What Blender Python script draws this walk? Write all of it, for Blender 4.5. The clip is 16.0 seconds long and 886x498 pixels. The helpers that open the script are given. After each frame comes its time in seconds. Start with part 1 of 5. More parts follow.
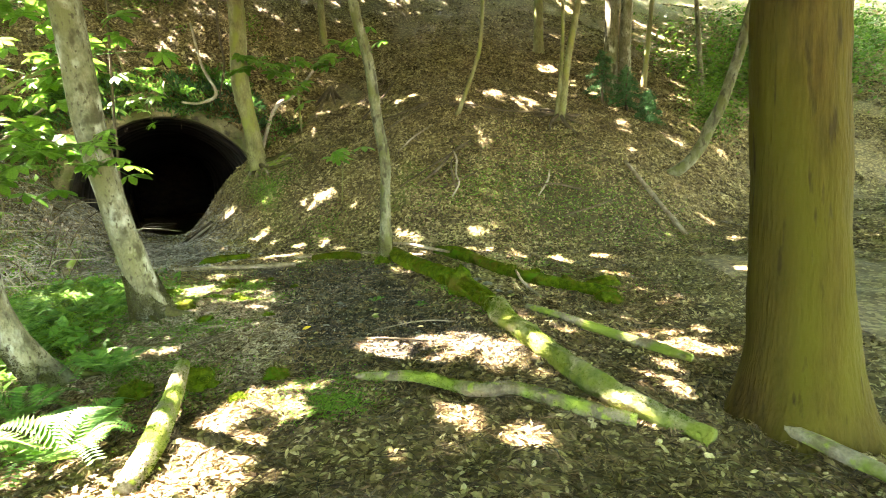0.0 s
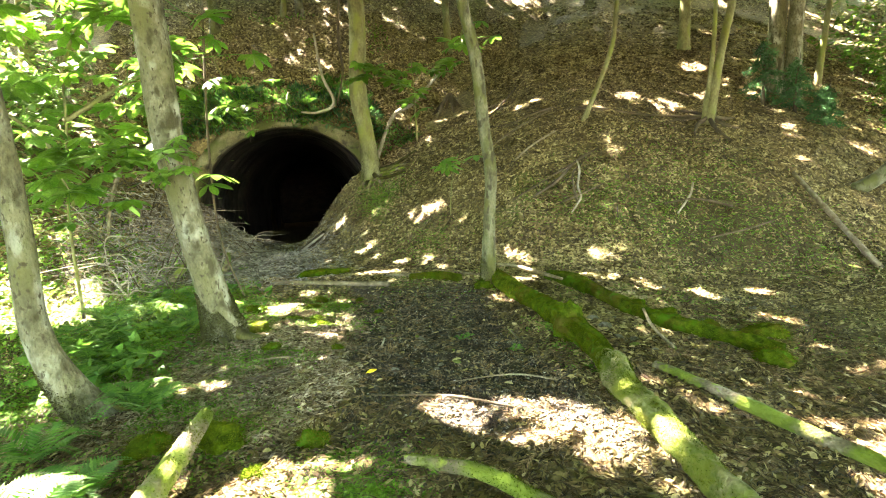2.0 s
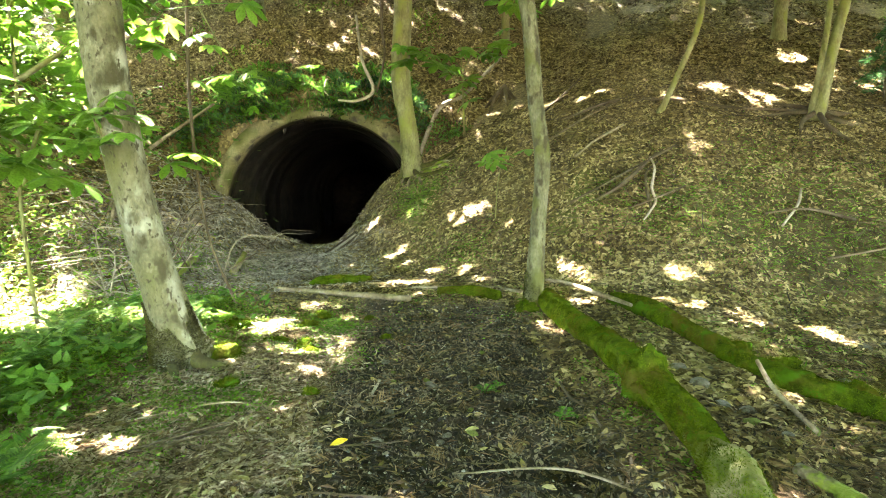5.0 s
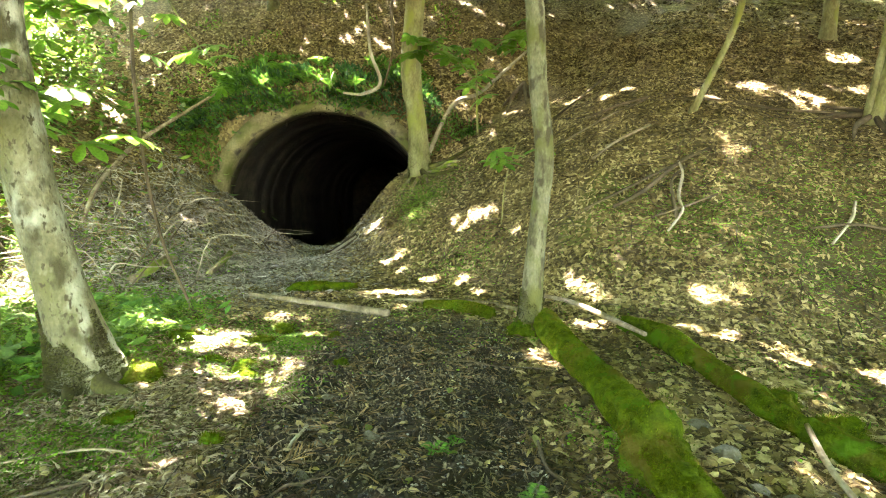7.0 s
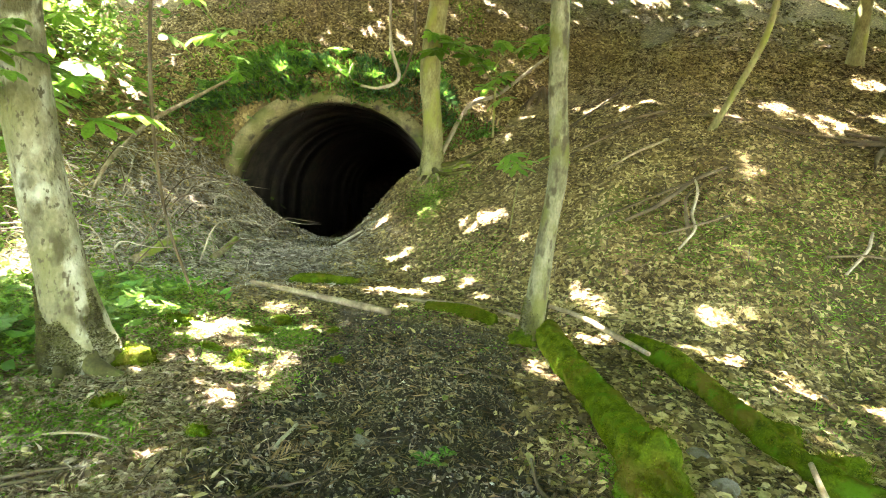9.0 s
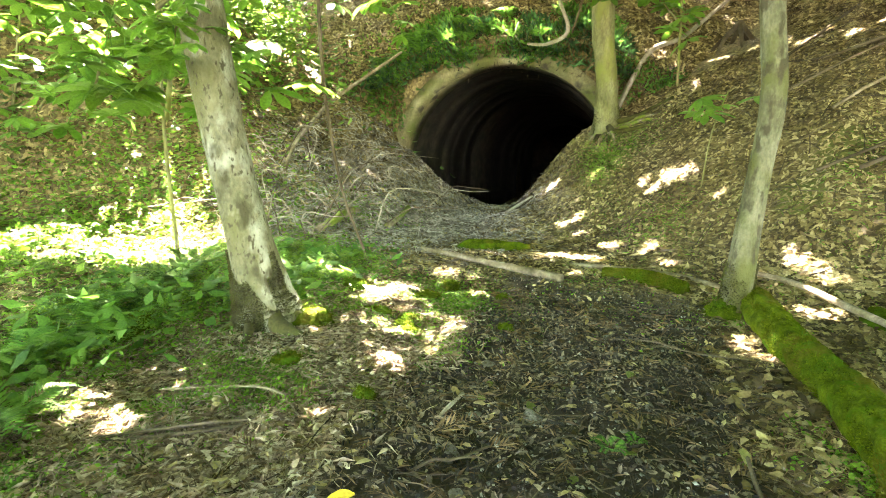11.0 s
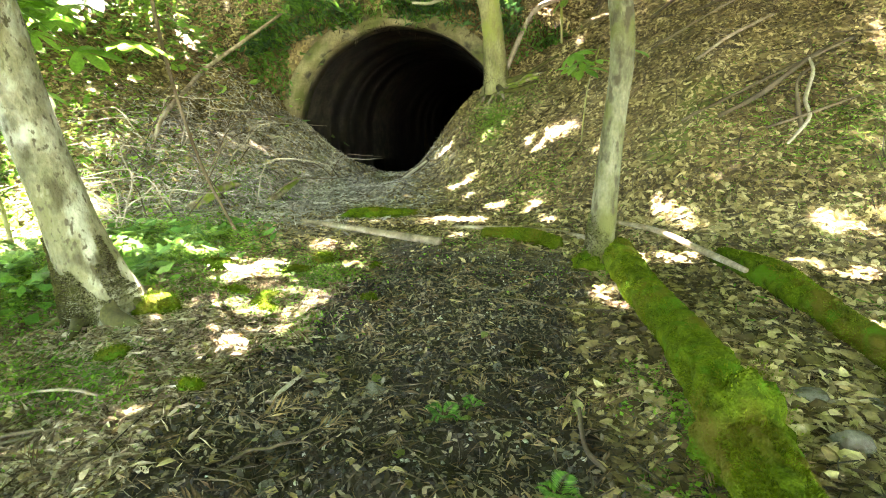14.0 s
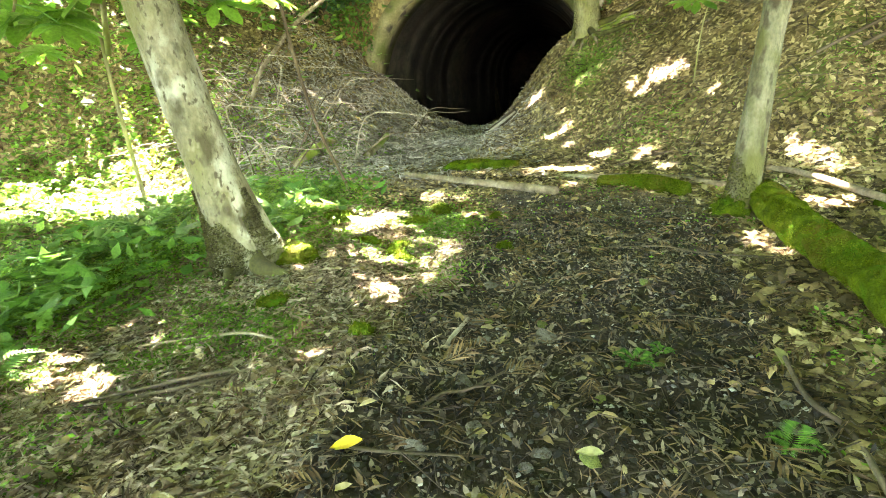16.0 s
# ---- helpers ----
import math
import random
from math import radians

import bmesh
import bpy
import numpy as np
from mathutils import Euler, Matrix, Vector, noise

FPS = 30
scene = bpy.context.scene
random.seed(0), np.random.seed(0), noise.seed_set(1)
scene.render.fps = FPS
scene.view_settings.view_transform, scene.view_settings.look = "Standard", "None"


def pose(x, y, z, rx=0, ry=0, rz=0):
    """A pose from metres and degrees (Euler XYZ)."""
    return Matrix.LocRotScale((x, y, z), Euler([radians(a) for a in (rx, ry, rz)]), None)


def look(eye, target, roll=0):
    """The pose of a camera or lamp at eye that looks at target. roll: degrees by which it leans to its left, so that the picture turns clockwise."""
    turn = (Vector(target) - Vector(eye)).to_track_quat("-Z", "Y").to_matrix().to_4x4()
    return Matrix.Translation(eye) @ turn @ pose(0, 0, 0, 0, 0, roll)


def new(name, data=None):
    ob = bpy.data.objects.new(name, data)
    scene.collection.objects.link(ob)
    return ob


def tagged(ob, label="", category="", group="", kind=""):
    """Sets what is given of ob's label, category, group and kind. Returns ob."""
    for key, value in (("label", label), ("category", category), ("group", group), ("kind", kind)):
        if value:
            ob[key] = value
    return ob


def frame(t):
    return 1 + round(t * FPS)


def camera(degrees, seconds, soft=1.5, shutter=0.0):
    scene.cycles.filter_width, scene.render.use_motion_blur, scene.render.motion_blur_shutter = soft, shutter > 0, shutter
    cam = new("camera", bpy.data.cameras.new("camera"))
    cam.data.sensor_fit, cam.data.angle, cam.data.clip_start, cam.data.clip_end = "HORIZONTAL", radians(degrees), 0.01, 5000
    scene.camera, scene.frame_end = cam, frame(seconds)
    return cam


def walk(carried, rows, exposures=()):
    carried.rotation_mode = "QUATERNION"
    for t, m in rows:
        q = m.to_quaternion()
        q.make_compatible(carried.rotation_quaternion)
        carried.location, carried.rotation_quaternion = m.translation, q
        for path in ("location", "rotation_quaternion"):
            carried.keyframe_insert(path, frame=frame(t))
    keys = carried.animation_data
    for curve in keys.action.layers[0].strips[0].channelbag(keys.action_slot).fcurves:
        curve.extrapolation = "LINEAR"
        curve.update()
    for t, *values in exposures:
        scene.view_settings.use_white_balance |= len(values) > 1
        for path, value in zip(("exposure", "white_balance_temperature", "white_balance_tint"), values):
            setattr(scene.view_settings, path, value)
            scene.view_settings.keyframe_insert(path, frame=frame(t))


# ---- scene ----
import itertools

cam = camera(77.9, 16.0, soft=1.0)
PATH = [
    (0, (0.069, -0.009, 1.571), (0.021, 1.963, 1.243), -3.3),
    (0.5, (0.206, 0.293, 1.552), (-0.136, 2.243, 1.271), -3.7),
    (1, (0.301, 0.651, 1.528), (-0.131, 2.585, 1.254), -3.2),
    (1.5, (0.305, 0.982, 1.522), (-0.156, 2.909, 1.248), -2.9),
    (2, (0.291, 1.343, 1.544), (-0.211, 3.26, 1.278), -3.0),
    (2.5, (0.174, 1.655, 1.532), (-0.383, 3.558, 1.271), -2.9),
    (3, (0.153, 1.894, 1.517), (-0.453, 3.784, 1.264), -2.7),
    (3.5, (0.25, 2.221, 1.493), (-0.404, 4.096, 1.252), -2.7),
    (4, (0.207, 2.569, 1.394), (-0.455, 4.442, 1.163), -2.3),
    (4.2, (0.173, 2.681, 1.377), (-0.488, 4.554, 1.14), -2.1),
    (6.3, (0.037, 3.93, 1.273), (-0.71, 5.771, 1.049), 0.3),
    (6.5, (0.062, 4.026, 1.27), (-0.688, 5.867, 1.049), 0.4),
    (7, (0.164, 4.291, 1.251), (-0.617, 6.119, 1.031), 0.5),
    (7.5, (0.132, 4.58, 1.181), (-0.658, 6.403, 0.952), 1.0),
    (8, (0.205, 4.607, 1.241), (-0.591, 6.427, 1.011), 2.2),
    (8.5, (0.281, 4.475, 1.296), (-0.515, 6.296, 1.074), 4.0),
    (9, (0.131, 4.38, 1.284), (-0.672, 6.198, 1.057), 4.6),
    (9.5, (-0.163, 4.354, 1.244), (-1.214, 6.038, 1.003), 3.7),
    (9.7, (-0.202, 4.366, 1.235), (-1.386, 5.958, 0.984), 2.9),
    (11.8, (0.15, 5.024, 1.077), (-1.15, 6.491, 0.68), 0.5),
    (12, (0.214, 5.089, 1.07), (-1.054, 6.582, 0.669), 0.2),
    (12.5, (0.286, 5.162, 1.064), (-0.896, 6.722, 0.652), -0.0),
    (13, (0.239, 5.149, 1.064), (-0.86, 6.763, 0.629), -0.4),
    (13.5, (0.187, 5.132, 1.078), (-0.891, 6.753, 0.62), -1.0),
    (14, (0.19, 5.172, 1.068), (-0.871, 6.801, 0.597), -1.3),
    (14.5, (0.065, 5.062, 1.069), (-0.993, 6.689, 0.585), -1.3),
    (15, (-0.004, 4.94, 1.007), (-1.087, 6.539, 0.486), -2.0),
    (15.5, (-0.167, 4.966, 0.988), (-1.291, 6.513, 0.402), -2.8),
    (16, (-0.297, 4.926, 0.99), (-1.527, 6.381, 0.383), -4.0),
]
walk(cam, [(t, look(eye, target, roll)) for t, eye, target, roll in PATH],
     exposures=[(0.0, 6.18, 7700, 13), (4.0, 6.38, 7500, 12), (7.5, 6.57, 7750, 13), (16.0, 6.8, 7550, 15)])

# ---- world, sun, exposure ----
SUN = Vector((-0.50, 0.22, 0.84)).normalized()
world = bpy.data.worlds.new("sky")
scene.world = world
world.use_nodes = True
wn = world.node_tree
sky = wn.nodes.new("ShaderNodeTexSky")
sky.sky_type, sky.sun_disc = "NISHITA", False
sky.sun_elevation, sky.sun_rotation = math.asin(SUN.z), math.atan2(SUN.x, SUN.y)
sky.air_density, sky.dust_density = 1.0, 1.5
wn.links.new(sky.outputs[0], wn.nodes["Background"].inputs[0])
wn.nodes["Background"].inputs[1].default_value = 0.15
sun_data = bpy.data.lights.new("sun", "SUN")
sun_data.energy, sun_data.angle, sun_data.color = 4.6, radians(0.53), (1.0, 0.96, 0.94)
sun_ob = new("sun", sun_data)
sun_ob.matrix_world = look(SUN * 40, (0, 0, 0))

RNG = np.random.default_rng(7)


# ---- materials ----
def material(name, colours, scale=4.0, rough=0.85, bump=0.4, fine=40.0, leaf=0.0, stretch=(1, 1, 1), spec=0.3, per=False, blotch=None, island=0.25):
    """Two-scale procedural surface: colour ramp over broad noise, fine grain in bump and value. leaf: share of light let through."""
    m = bpy.data.materials.new(name)
    m.use_nodes = True
    nt = m.node_tree
    N, L = nt.nodes, nt.links
    bsdf = N["Principled BSDF"]
    geo = N.new("ShaderNodeNewGeometry")
    mp = N.new("ShaderNodeMapping")
    mp.inputs["Scale"].default_value = stretch
    if per:
        tc = N.new("ShaderNodeTexCoord")
        L.new(tc.outputs["Object"], mp.inputs["Vector"])
    else:
        L.new(geo.outputs["Position"], mp.inputs["Vector"])
    n1 = N.new("ShaderNodeTexNoise")
    n1.inputs["Scale"].default_value, n1.inputs["Detail"].default_value, n1.inputs["Roughness"].default_value = scale, 6, 0.65
    n2 = N.new("ShaderNodeTexNoise")
    n2.inputs["Scale"].default_value, n2.inputs["Detail"].default_value = fine, 4
    L.new(mp.outputs[0], n1.inputs["Vector"])
    L.new(mp.outputs[0], n2.inputs["Vector"])
    ramp = N.new("ShaderNodeValToRGB")
    cr = ramp.color_ramp
    while len(cr.elements) < len(colours):
        cr.elements.new(0.5)
    for k, c in enumerate(colours):
        cr.elements[k].position = 0.3 + 0.4 * k / max(1, len(colours) - 1)
        cr.elements[k].color = (*c, 1)
    add = N.new("ShaderNodeMath")
    add.operation = "MULTIPLY_ADD"
    L.new(geo.outputs["Random Per Island"], add.inputs[0])
    add.inputs[1].default_value = island
    off = N.new("ShaderNodeMath")
    off.operation = "ADD"
    off.inputs[1].default_value = -island / 2
    L.new(n1.outputs[0], off.inputs[0])
    L.new(off.outputs[0], add.inputs[2])
    L.new(add.outputs[0], ramp.inputs[0])
    mul = N.new("ShaderNodeMix")
    mul.data_type, mul.blend_type = "RGBA", "MULTIPLY"
    mul.inputs["Factor"].default_value = 0.55
    r2 = N.new("ShaderNodeValToRGB")
    r2.color_ramp.elements[0].position, r2.color_ramp.elements[1].position = 0.3, 0.65
    r2.color_ramp.elements[0].color = (0.35, 0.35, 0.35, 1)
    L.new(n2.outputs[0], r2.inputs[0])
    L.new(ramp.outputs[0], mul.inputs["A"])
    L.new(r2.outputs[0], mul.inputs["B"])
    col = mul.outputs["Result"]
    for bcol, bscale, lo, hi in blotch or ():
        n3 = N.new("ShaderNodeTexNoise")
        n3.inputs["Scale"].default_value, n3.inputs["Detail"].default_value = bscale, 5
        L.new(mp.outputs[0], n3.inputs["Vector"])
        mr = N.new("ShaderNodeMapRange")
        mr.inputs["From Min"].default_value, mr.inputs["From Max"].default_value = lo, hi
        L.new(n3.outputs[0], mr.inputs["Value"])
        mb = N.new("ShaderNodeMix")
        mb.data_type = "RGBA"
        L.new(mr.outputs[0], mb.inputs["Factor"])
        L.new(col, mb.inputs["A"])
        mb.inputs["B"].default_value = (*bcol, 1)
        col = mb.outputs["Result"]
    L.new(col, bsdf.inputs["Base Color"])
    bsdf.inputs["Roughness"].default_value = rough
    bsdf.inputs["Specular IOR Level"].default_value = spec
    if bump:
        b = N.new("ShaderNodeBump")
        b.inputs["Strength"].default_value, b.inputs["Distance"].default_value = bump, 0.02
        L.new(n2.outputs[0], b.inputs["Height"])
        L.new(b.outputs[0], bsdf.inputs["Normal"])
    if leaf:
        tr = N.new("ShaderNodeBsdfTranslucent")
        L.new(col, tr.inputs["Color"])
        mx = N.new("ShaderNodeMixShader")
        mx.inputs[0].default_value = leaf
        L.new(bsdf.outputs[0], mx.inputs[1])
        L.new(tr.outputs[0], mx.inputs[2])
        L.new(mx.outputs[0], N["Material Output"].inputs["Surface"])
    return m


SOIL = [(0.045, 0.032, 0.012), (0.1, 0.074, 0.028), (0.165, 0.125, 0.05)]
M_BARK = material("pale_bark", [(0.06, 0.056, 0.026), (0.115, 0.11, 0.062), (0.2, 0.196, 0.14)], 6, 0.9, 1.0, 40, stretch=(1, 1, 0.6),
                  blotch=[((0.075, 0.074, 0.024), 2.2, 0.45, 0.68), ((0.25, 0.25, 0.2), 4.5, 0.55, 0.72), ((0.035, 0.032, 0.012), 5.5, 0.55, 0.66), ((0.04, 0.034, 0.016), 26.0, 0.58, 0.66)])
M_BARK_GREEN = material("greenish_bark", [(0.075, 0.068, 0.024), (0.14, 0.135, 0.058), (0.19, 0.185, 0.095)], 4, 0.9, 0.5, 30, stretch=(1, 1, 0.5),
                        blotch=[((0.13, 0.14, 0.03), 3.0, 0.5, 0.65)])
M_BARK_SLIM = material("pale_olive_bark", [(0.05, 0.046, 0.02), (0.1, 0.098, 0.052), (0.16, 0.158, 0.105)], 6, 0.9, 0.8, 55, stretch=(1, 1, 0.5),
                       blotch=[((0.06, 0.062, 0.016), 4.0, 0.5, 0.62), ((0.035, 0.03, 0.014), 10.0, 0.55, 0.64)])
M_CEDAR = material("cedar_bark", [(0.024, 0.014, 0.003), (0.046, 0.03, 0.006), (0.072, 0.05, 0.011)], 5, 0.95, 1.0, 16, stretch=(2.2, 2.2, 0.3), spec=0.1,
                   blotch=[((0.045, 0.039, 0.004), 1.2, 0.42, 0.7), ((0.02, 0.013, 0.004), 7.0, 0.6, 0.7)])
M_MOSS = material("moss", [(0.02, 0.034, 0.003), (0.052, 0.078, 0.006), (0.09, 0.115, 0.009)], 9, 1.0, 0.9, 90, spec=0.02,
                  blotch=[((0.065, 0.055, 0.01), 3.0, 0.52, 0.66), ((0.038, 0.08, 0.006), 5.0, 0.54, 0.64)])
M_MOSSBARK = material("mossy_bark", [(0.06, 0.045, 0.025), (0.14, 0.115, 0.07), (0.24, 0.21, 0.15)], 6, 0.9, 0.8, 45,
                      blotch=[((0.09, 0.12, 0.012), 3.2, 0.44, 0.56), ((0.14, 0.17, 0.02), 9.0, 0.56, 0.66)])
M_BAREBARK = material("flaking_bark", [(0.07, 0.058, 0.028), (0.15, 0.135, 0.07), (0.27, 0.25, 0.15)], 5, 0.9, 0.8, 40,
                      blotch=[((0.085, 0.1, 0.01), 3.0, 0.4, 0.54), ((0.055, 0.07, 0.008), 8.0, 0.52, 0.62)])
M_DEADWOOD = material("dead_wood", [(0.07, 0.055, 0.03), (0.15, 0.12, 0.075), (0.25, 0.21, 0.15)], 6, 0.9, 0.5, 40, stretch=(1, 1, 1))
M_CONCRETE = material("weathered_concrete", [(0.07, 0.06, 0.032), (0.14, 0.125, 0.06), (0.2, 0.18, 0.1)], 2.2, 0.92, 0.7, 25,
                      blotch=[((0.06, 0.065, 0.016), 1.5, 0.46, 0.62), ((0.025, 0.02, 0.014), 2.6, 0.56, 0.66)])
# near-black colour holds the darkness of the tunnel's depth
M_LINING = material("darkened_lining", [(0.003, 0.0025, 0.002), (0.009, 0.007, 0.005), (0.032, 0.026, 0.017)], 1.6, 0.95, 0.7, 14, stretch=(1, 1, 1.6))
M_LEAF = material("green_leaf", [(0.05, 0.11, 0.015), (0.09, 0.19, 0.022), (0.15, 0.26, 0.035)], 2.5, 0.5, 0.1, 60, leaf=0.5, island=0.5)


# ---- shape helpers ----
def vnoise(x, y, f, seed):
    """Smooth value noise in -1..1 on arrays."""
    x, y = np.asarray(x) * f + seed * 17.3, np.asarray(y) * f + seed * 9.7
    xi, yi = np.floor(x).astype(np.int64), np.floor(y).astype(np.int64)
    fx, fy = x - xi, y - yi
    fx, fy = fx * fx * (3 - 2 * fx), fy * fy * (3 - 2 * fy)

    def h(a, b):
        n = (a * 374761393 + b * 668265263 + seed * 1442695) & 0x7FFFFFFF
        n = ((n ^ (n >> 13)) * 1274126177) & 0x7FFFFFFF
        return ((n ^ (n >> 16)) & 0xFFFF) / 32767.5 - 1
    return (h(xi, yi) * (1 - fx) + h(xi + 1, yi) * fx) * (1 - fy) + (h(xi, yi + 1) * (1 - fx) + h(xi + 1, yi + 1) * fx) * fy


def ss(a, b, x):
    t = np.clip((x - a) / (b - a), 0, 1)
    return t * t * (3 - 2 * t)


def soft(x, k=0.4):
    return k * np.logaddexp(0, np.asarray(x) / k)


def mesh(name, verts, faces, mat, smooth=True):
    me = bpy.data.meshes.new(name)
    me.from_pydata(np.asarray(verts, dtype=float).tolist(), [], [tuple(int(i) for i in f) for f in faces])
    if mat:
        me.materials.append(mat)
    if smooth:
        me.shade_smooth()
    me.update()
    return me


def fast_mesh(name, verts, polys, mat, smooth=False):
    """verts (n,3), polys (m,k) with one k: a large mesh in one go."""
    me = bpy.data.meshes.new(name)
    verts, polys = np.asarray(verts, dtype=np.float32), np.asarray(polys, dtype=np.int32)
    m, k = polys.shape
    me.vertices.add(len(verts))
    me.vertices.foreach_set("co", verts.ravel())
    me.loops.add(m * k)
    me.loops.foreach_set("vertex_index", polys.ravel())
    me.polygons.add(m)
    me.polygons.foreach_set("loop_start", np.arange(0, m * k, k, dtype=np.int32))
    me.update(calc_edges=True)
    me.validate()
    if mat:
        me.materials.append(mat)
    if smooth:
        me.shade_smooth()
    return me


def part(name, me, parent, label=""):
    ob = new(name, me)
    ob.parent = parent
    if label:
        tagged(ob, label)
    return ob


def smooth_line(pts, n):
    """A Catmull-Rom line of n points through pts (any columns)."""
    p = np.asarray(pts, dtype=float)
    p = np.vstack([2 * p[0] - p[1], p, 2 * p[-1] - p[-2]])
    out = []
    for t in np.linspace(0, len(p) - 3 - 1e-6, n):
        i = int(t)
        f = t - i
        a, b, c, d = p[i:i + 4]
        out.append(0.5 * (2 * b + (c - a) * f + (2 * a - 5 * b + 4 * c - d) * f * f + (3 * b - a - 3 * c + d) * f ** 3))
    return np.array(out)


def tube(line, seg=10, lump=0.0, seed=1, flare=None, cap=True):
    """verts, faces of a lumpy tapered tube along line rows (x, y, z, radius)."""
    line = np.asarray(line, dtype=float)
    P, R = line[:, :3], line[:, 3]
    T = np.gradient(P, axis=0)
    T /= np.linalg.norm(T, axis=1)[:, None] + 1e-9
    ref = np.array([0.0, 0.0, 1.0]) if abs(T[0, 2]) < 0.8 else np.array([1.0, 0.0, 0.0])
    A = np.cross(T, ref)
    A /= np.linalg.norm(A, axis=1)[:, None] + 1e-9
    B = np.cross(T, A)
    th = np.linspace(0, 2 * np.pi, seg, endpoint=False)
    n = len(P)
    s = np.concatenate([[0], np.cumsum(np.linalg.norm(np.diff(P, axis=0), axis=1))])
    rr = R[:, None] * np.ones(seg)
    if lump:
        wob = vnoise(np.cos(th)[None, :] * 1.3 + s[:, None] * 1.1, np.sin(th)[None, :] * 1.3 + s[:, None] * 0.7, 1.4, seed)
        wob += 0.5 * vnoise(np.cos(th)[None, :] * 2 + s[:, None] * 3, np.sin(th)[None, :] * 2 - s[:, None] * 2, 2.3, seed + 3)
        rr = rr * (1 + lump * wob)
    if flare is not None:
        rr = rr * (1 + flare(s)[:, None] * (0.5 + 0.5 * np.cos(th * 5 + seed))[None, :])
    V = P[:, None, :] + rr[:, :, None] * (np.cos(th)[None, :, None] * A[:, None, :] + np.sin(th)[None, :, None] * B[:, None, :])
    V = V.reshape(-1, 3)
    F = [(i * seg + j, i * seg + (j + 1) % seg, (i + 1) * seg + (j + 1) % seg, (i + 1) * seg + j) for i in range(n - 1) for j in range(seg)]
    V = V.tolist()
    if cap:
        V += [P[0].tolist(), P[-1].tolist()]
        c0, c1 = len(V) - 2, len(V) - 1
        F += [(c0, (j + 1) % seg, j) for j in range(seg)]
        F += [(c1, (n - 1) * seg + j, (n - 1) * seg + (j + 1) % seg) for j in range(seg)]
    return V, F


# ---- the lie of the land ----
PORTAL = np.array([-8.40, 16.45])
AXIS = np.array([-0.451, 0.892])
SIDE = np.array([0.892, 0.451])
RADIUS, SPRING = 2.75, 0.5


def uv_of(x, y):
    dx, dy = x - PORTAL[0], y - PORTAL[1]
    return dx * AXIS[0] + dy * AXIS[1], dx * SIDE[0] + dy * SIDE[1]


def bank(x, y):
    """The bank over the portal."""
    u, v = uv_of(x, y)
    return 3.62 + 0.8 * np.minimum(u, 16) - 1.5 * np.tanh(0.45 * soft(np.abs(v) - 1.9, 0.5) / 1.5) + 0.12 * vnoise(x, y, 0.9, 4) + 0.06 * vnoise(x, y, 2.6, 5)


def land(x, y, rough=True):
    """Height of the forest floor and hillsides."""
    x, y = np.asarray(x, dtype=float), np.asarray(y, dtype=float)
    u, v = uv_of(x, y)
    base = -0.3 - 0.25 * ss(0, 3, x) + 0.2 * ss(3.5, 1.0, y) - 0.12 * ss(-3, -4.2, x) * ss(7, 5, y)
    foot = 11.3 + 0.045 * np.maximum(0, x + 0.5) ** 2 + 0.55 * np.maximum(0, -1 - x)
    foot = np.minimum(foot, 17 + 0.15 * np.abs(x))
    d = y - foot
    hill = 0.68 * soft(d, 0.35) - 0.24 * soft(d - 4, 0.8) - 0.25 * soft(d - 45, 3)
    left = (0.58 + 0.4 * ss(-2.5, 0, u)) * soft(-v - 1.25, 0.3) * ss(-7.8, -3.6, u)
    left = 6 * np.tanh(left / 6)
    far_left = 0.6 * soft(-11.5 - x, 0.8) * ss(14, 9, y) - 0.35 * soft(-30 - x, 3)
    lip = ss(-3.2, -0.5, u) * (0.18 * np.exp(-((v + 2.1) / 0.7) ** 2) - 0.92 * np.exp(-((v - 0.35) / 1.0) ** 2)) + 0.1 * ss(-4, -2, u) * ss(2.6, 0.6, np.abs(v))
    z = base + hill + left + np.minimum(far_left, 12) + lip
    up = ss(-0.5, 1.0 + 0.25 * np.abs(v), u) * ss(45, 20, np.abs(v))
    z = z + up * np.maximum(0, bank(x, y) - z)
    inside = (np.abs(v) < np.where(u > 1.3, 5.0, 2.98)) & (u > -0.35) & (u < 40)
    fade = ss(1.2, -0.2, u)
    floor_in = base + np.minimum(hill, 3) * fade + np.minimum(left, 1.2) * fade + lip * fade - 1.6 * np.clip(u + 0.1, 0, 1.4)
    z = np.where(inside, floor_in, z)
    if rough:
        z = z + 0.10 * vnoise(x, y, 0.7, 1) * (0.4 + 0.6 * ss(0, 2, d)) + 0.035 * vnoise(x, y, 2.7, 2) + 0.018 * vnoise(x, y, 7.0, 3)
    return z


def axis_steps(spans):
    out = [spans[0][0]]
    for a, b, st in spans:
        out += list(np.linspace(a, b, max(2, int(round((b - a) / st)) + 1))[1:])
    return np.array(out)


def grid_faces(nx, ny):
    i = np.arange(nx * ny).reshape(ny, nx)
    return np.stack([i[:-1, :-1], i[:-1, 1:], i[1:, 1:], i[1:, :-1]], -1).reshape(-1, 4)


def not_in_tunnel(x, y):
    u, v = uv_of(x, y)
    return ~((u > -0.1) & (np.abs(v) < 6.4))


def surface(x, y):
    """Open ground, with the bank above the tunnel in place of its floor."""
    return np.where(not_in_tunnel(x, y), land(x, y, False), bank(x, y))



# the trodden black strip of the path: middle, sideways lean per metre of y, half sizes
WET_X, WET_Y, WET_LEAN, WET_HALF = -1.5, 7.45, -0.42, (1.06, 2.45)


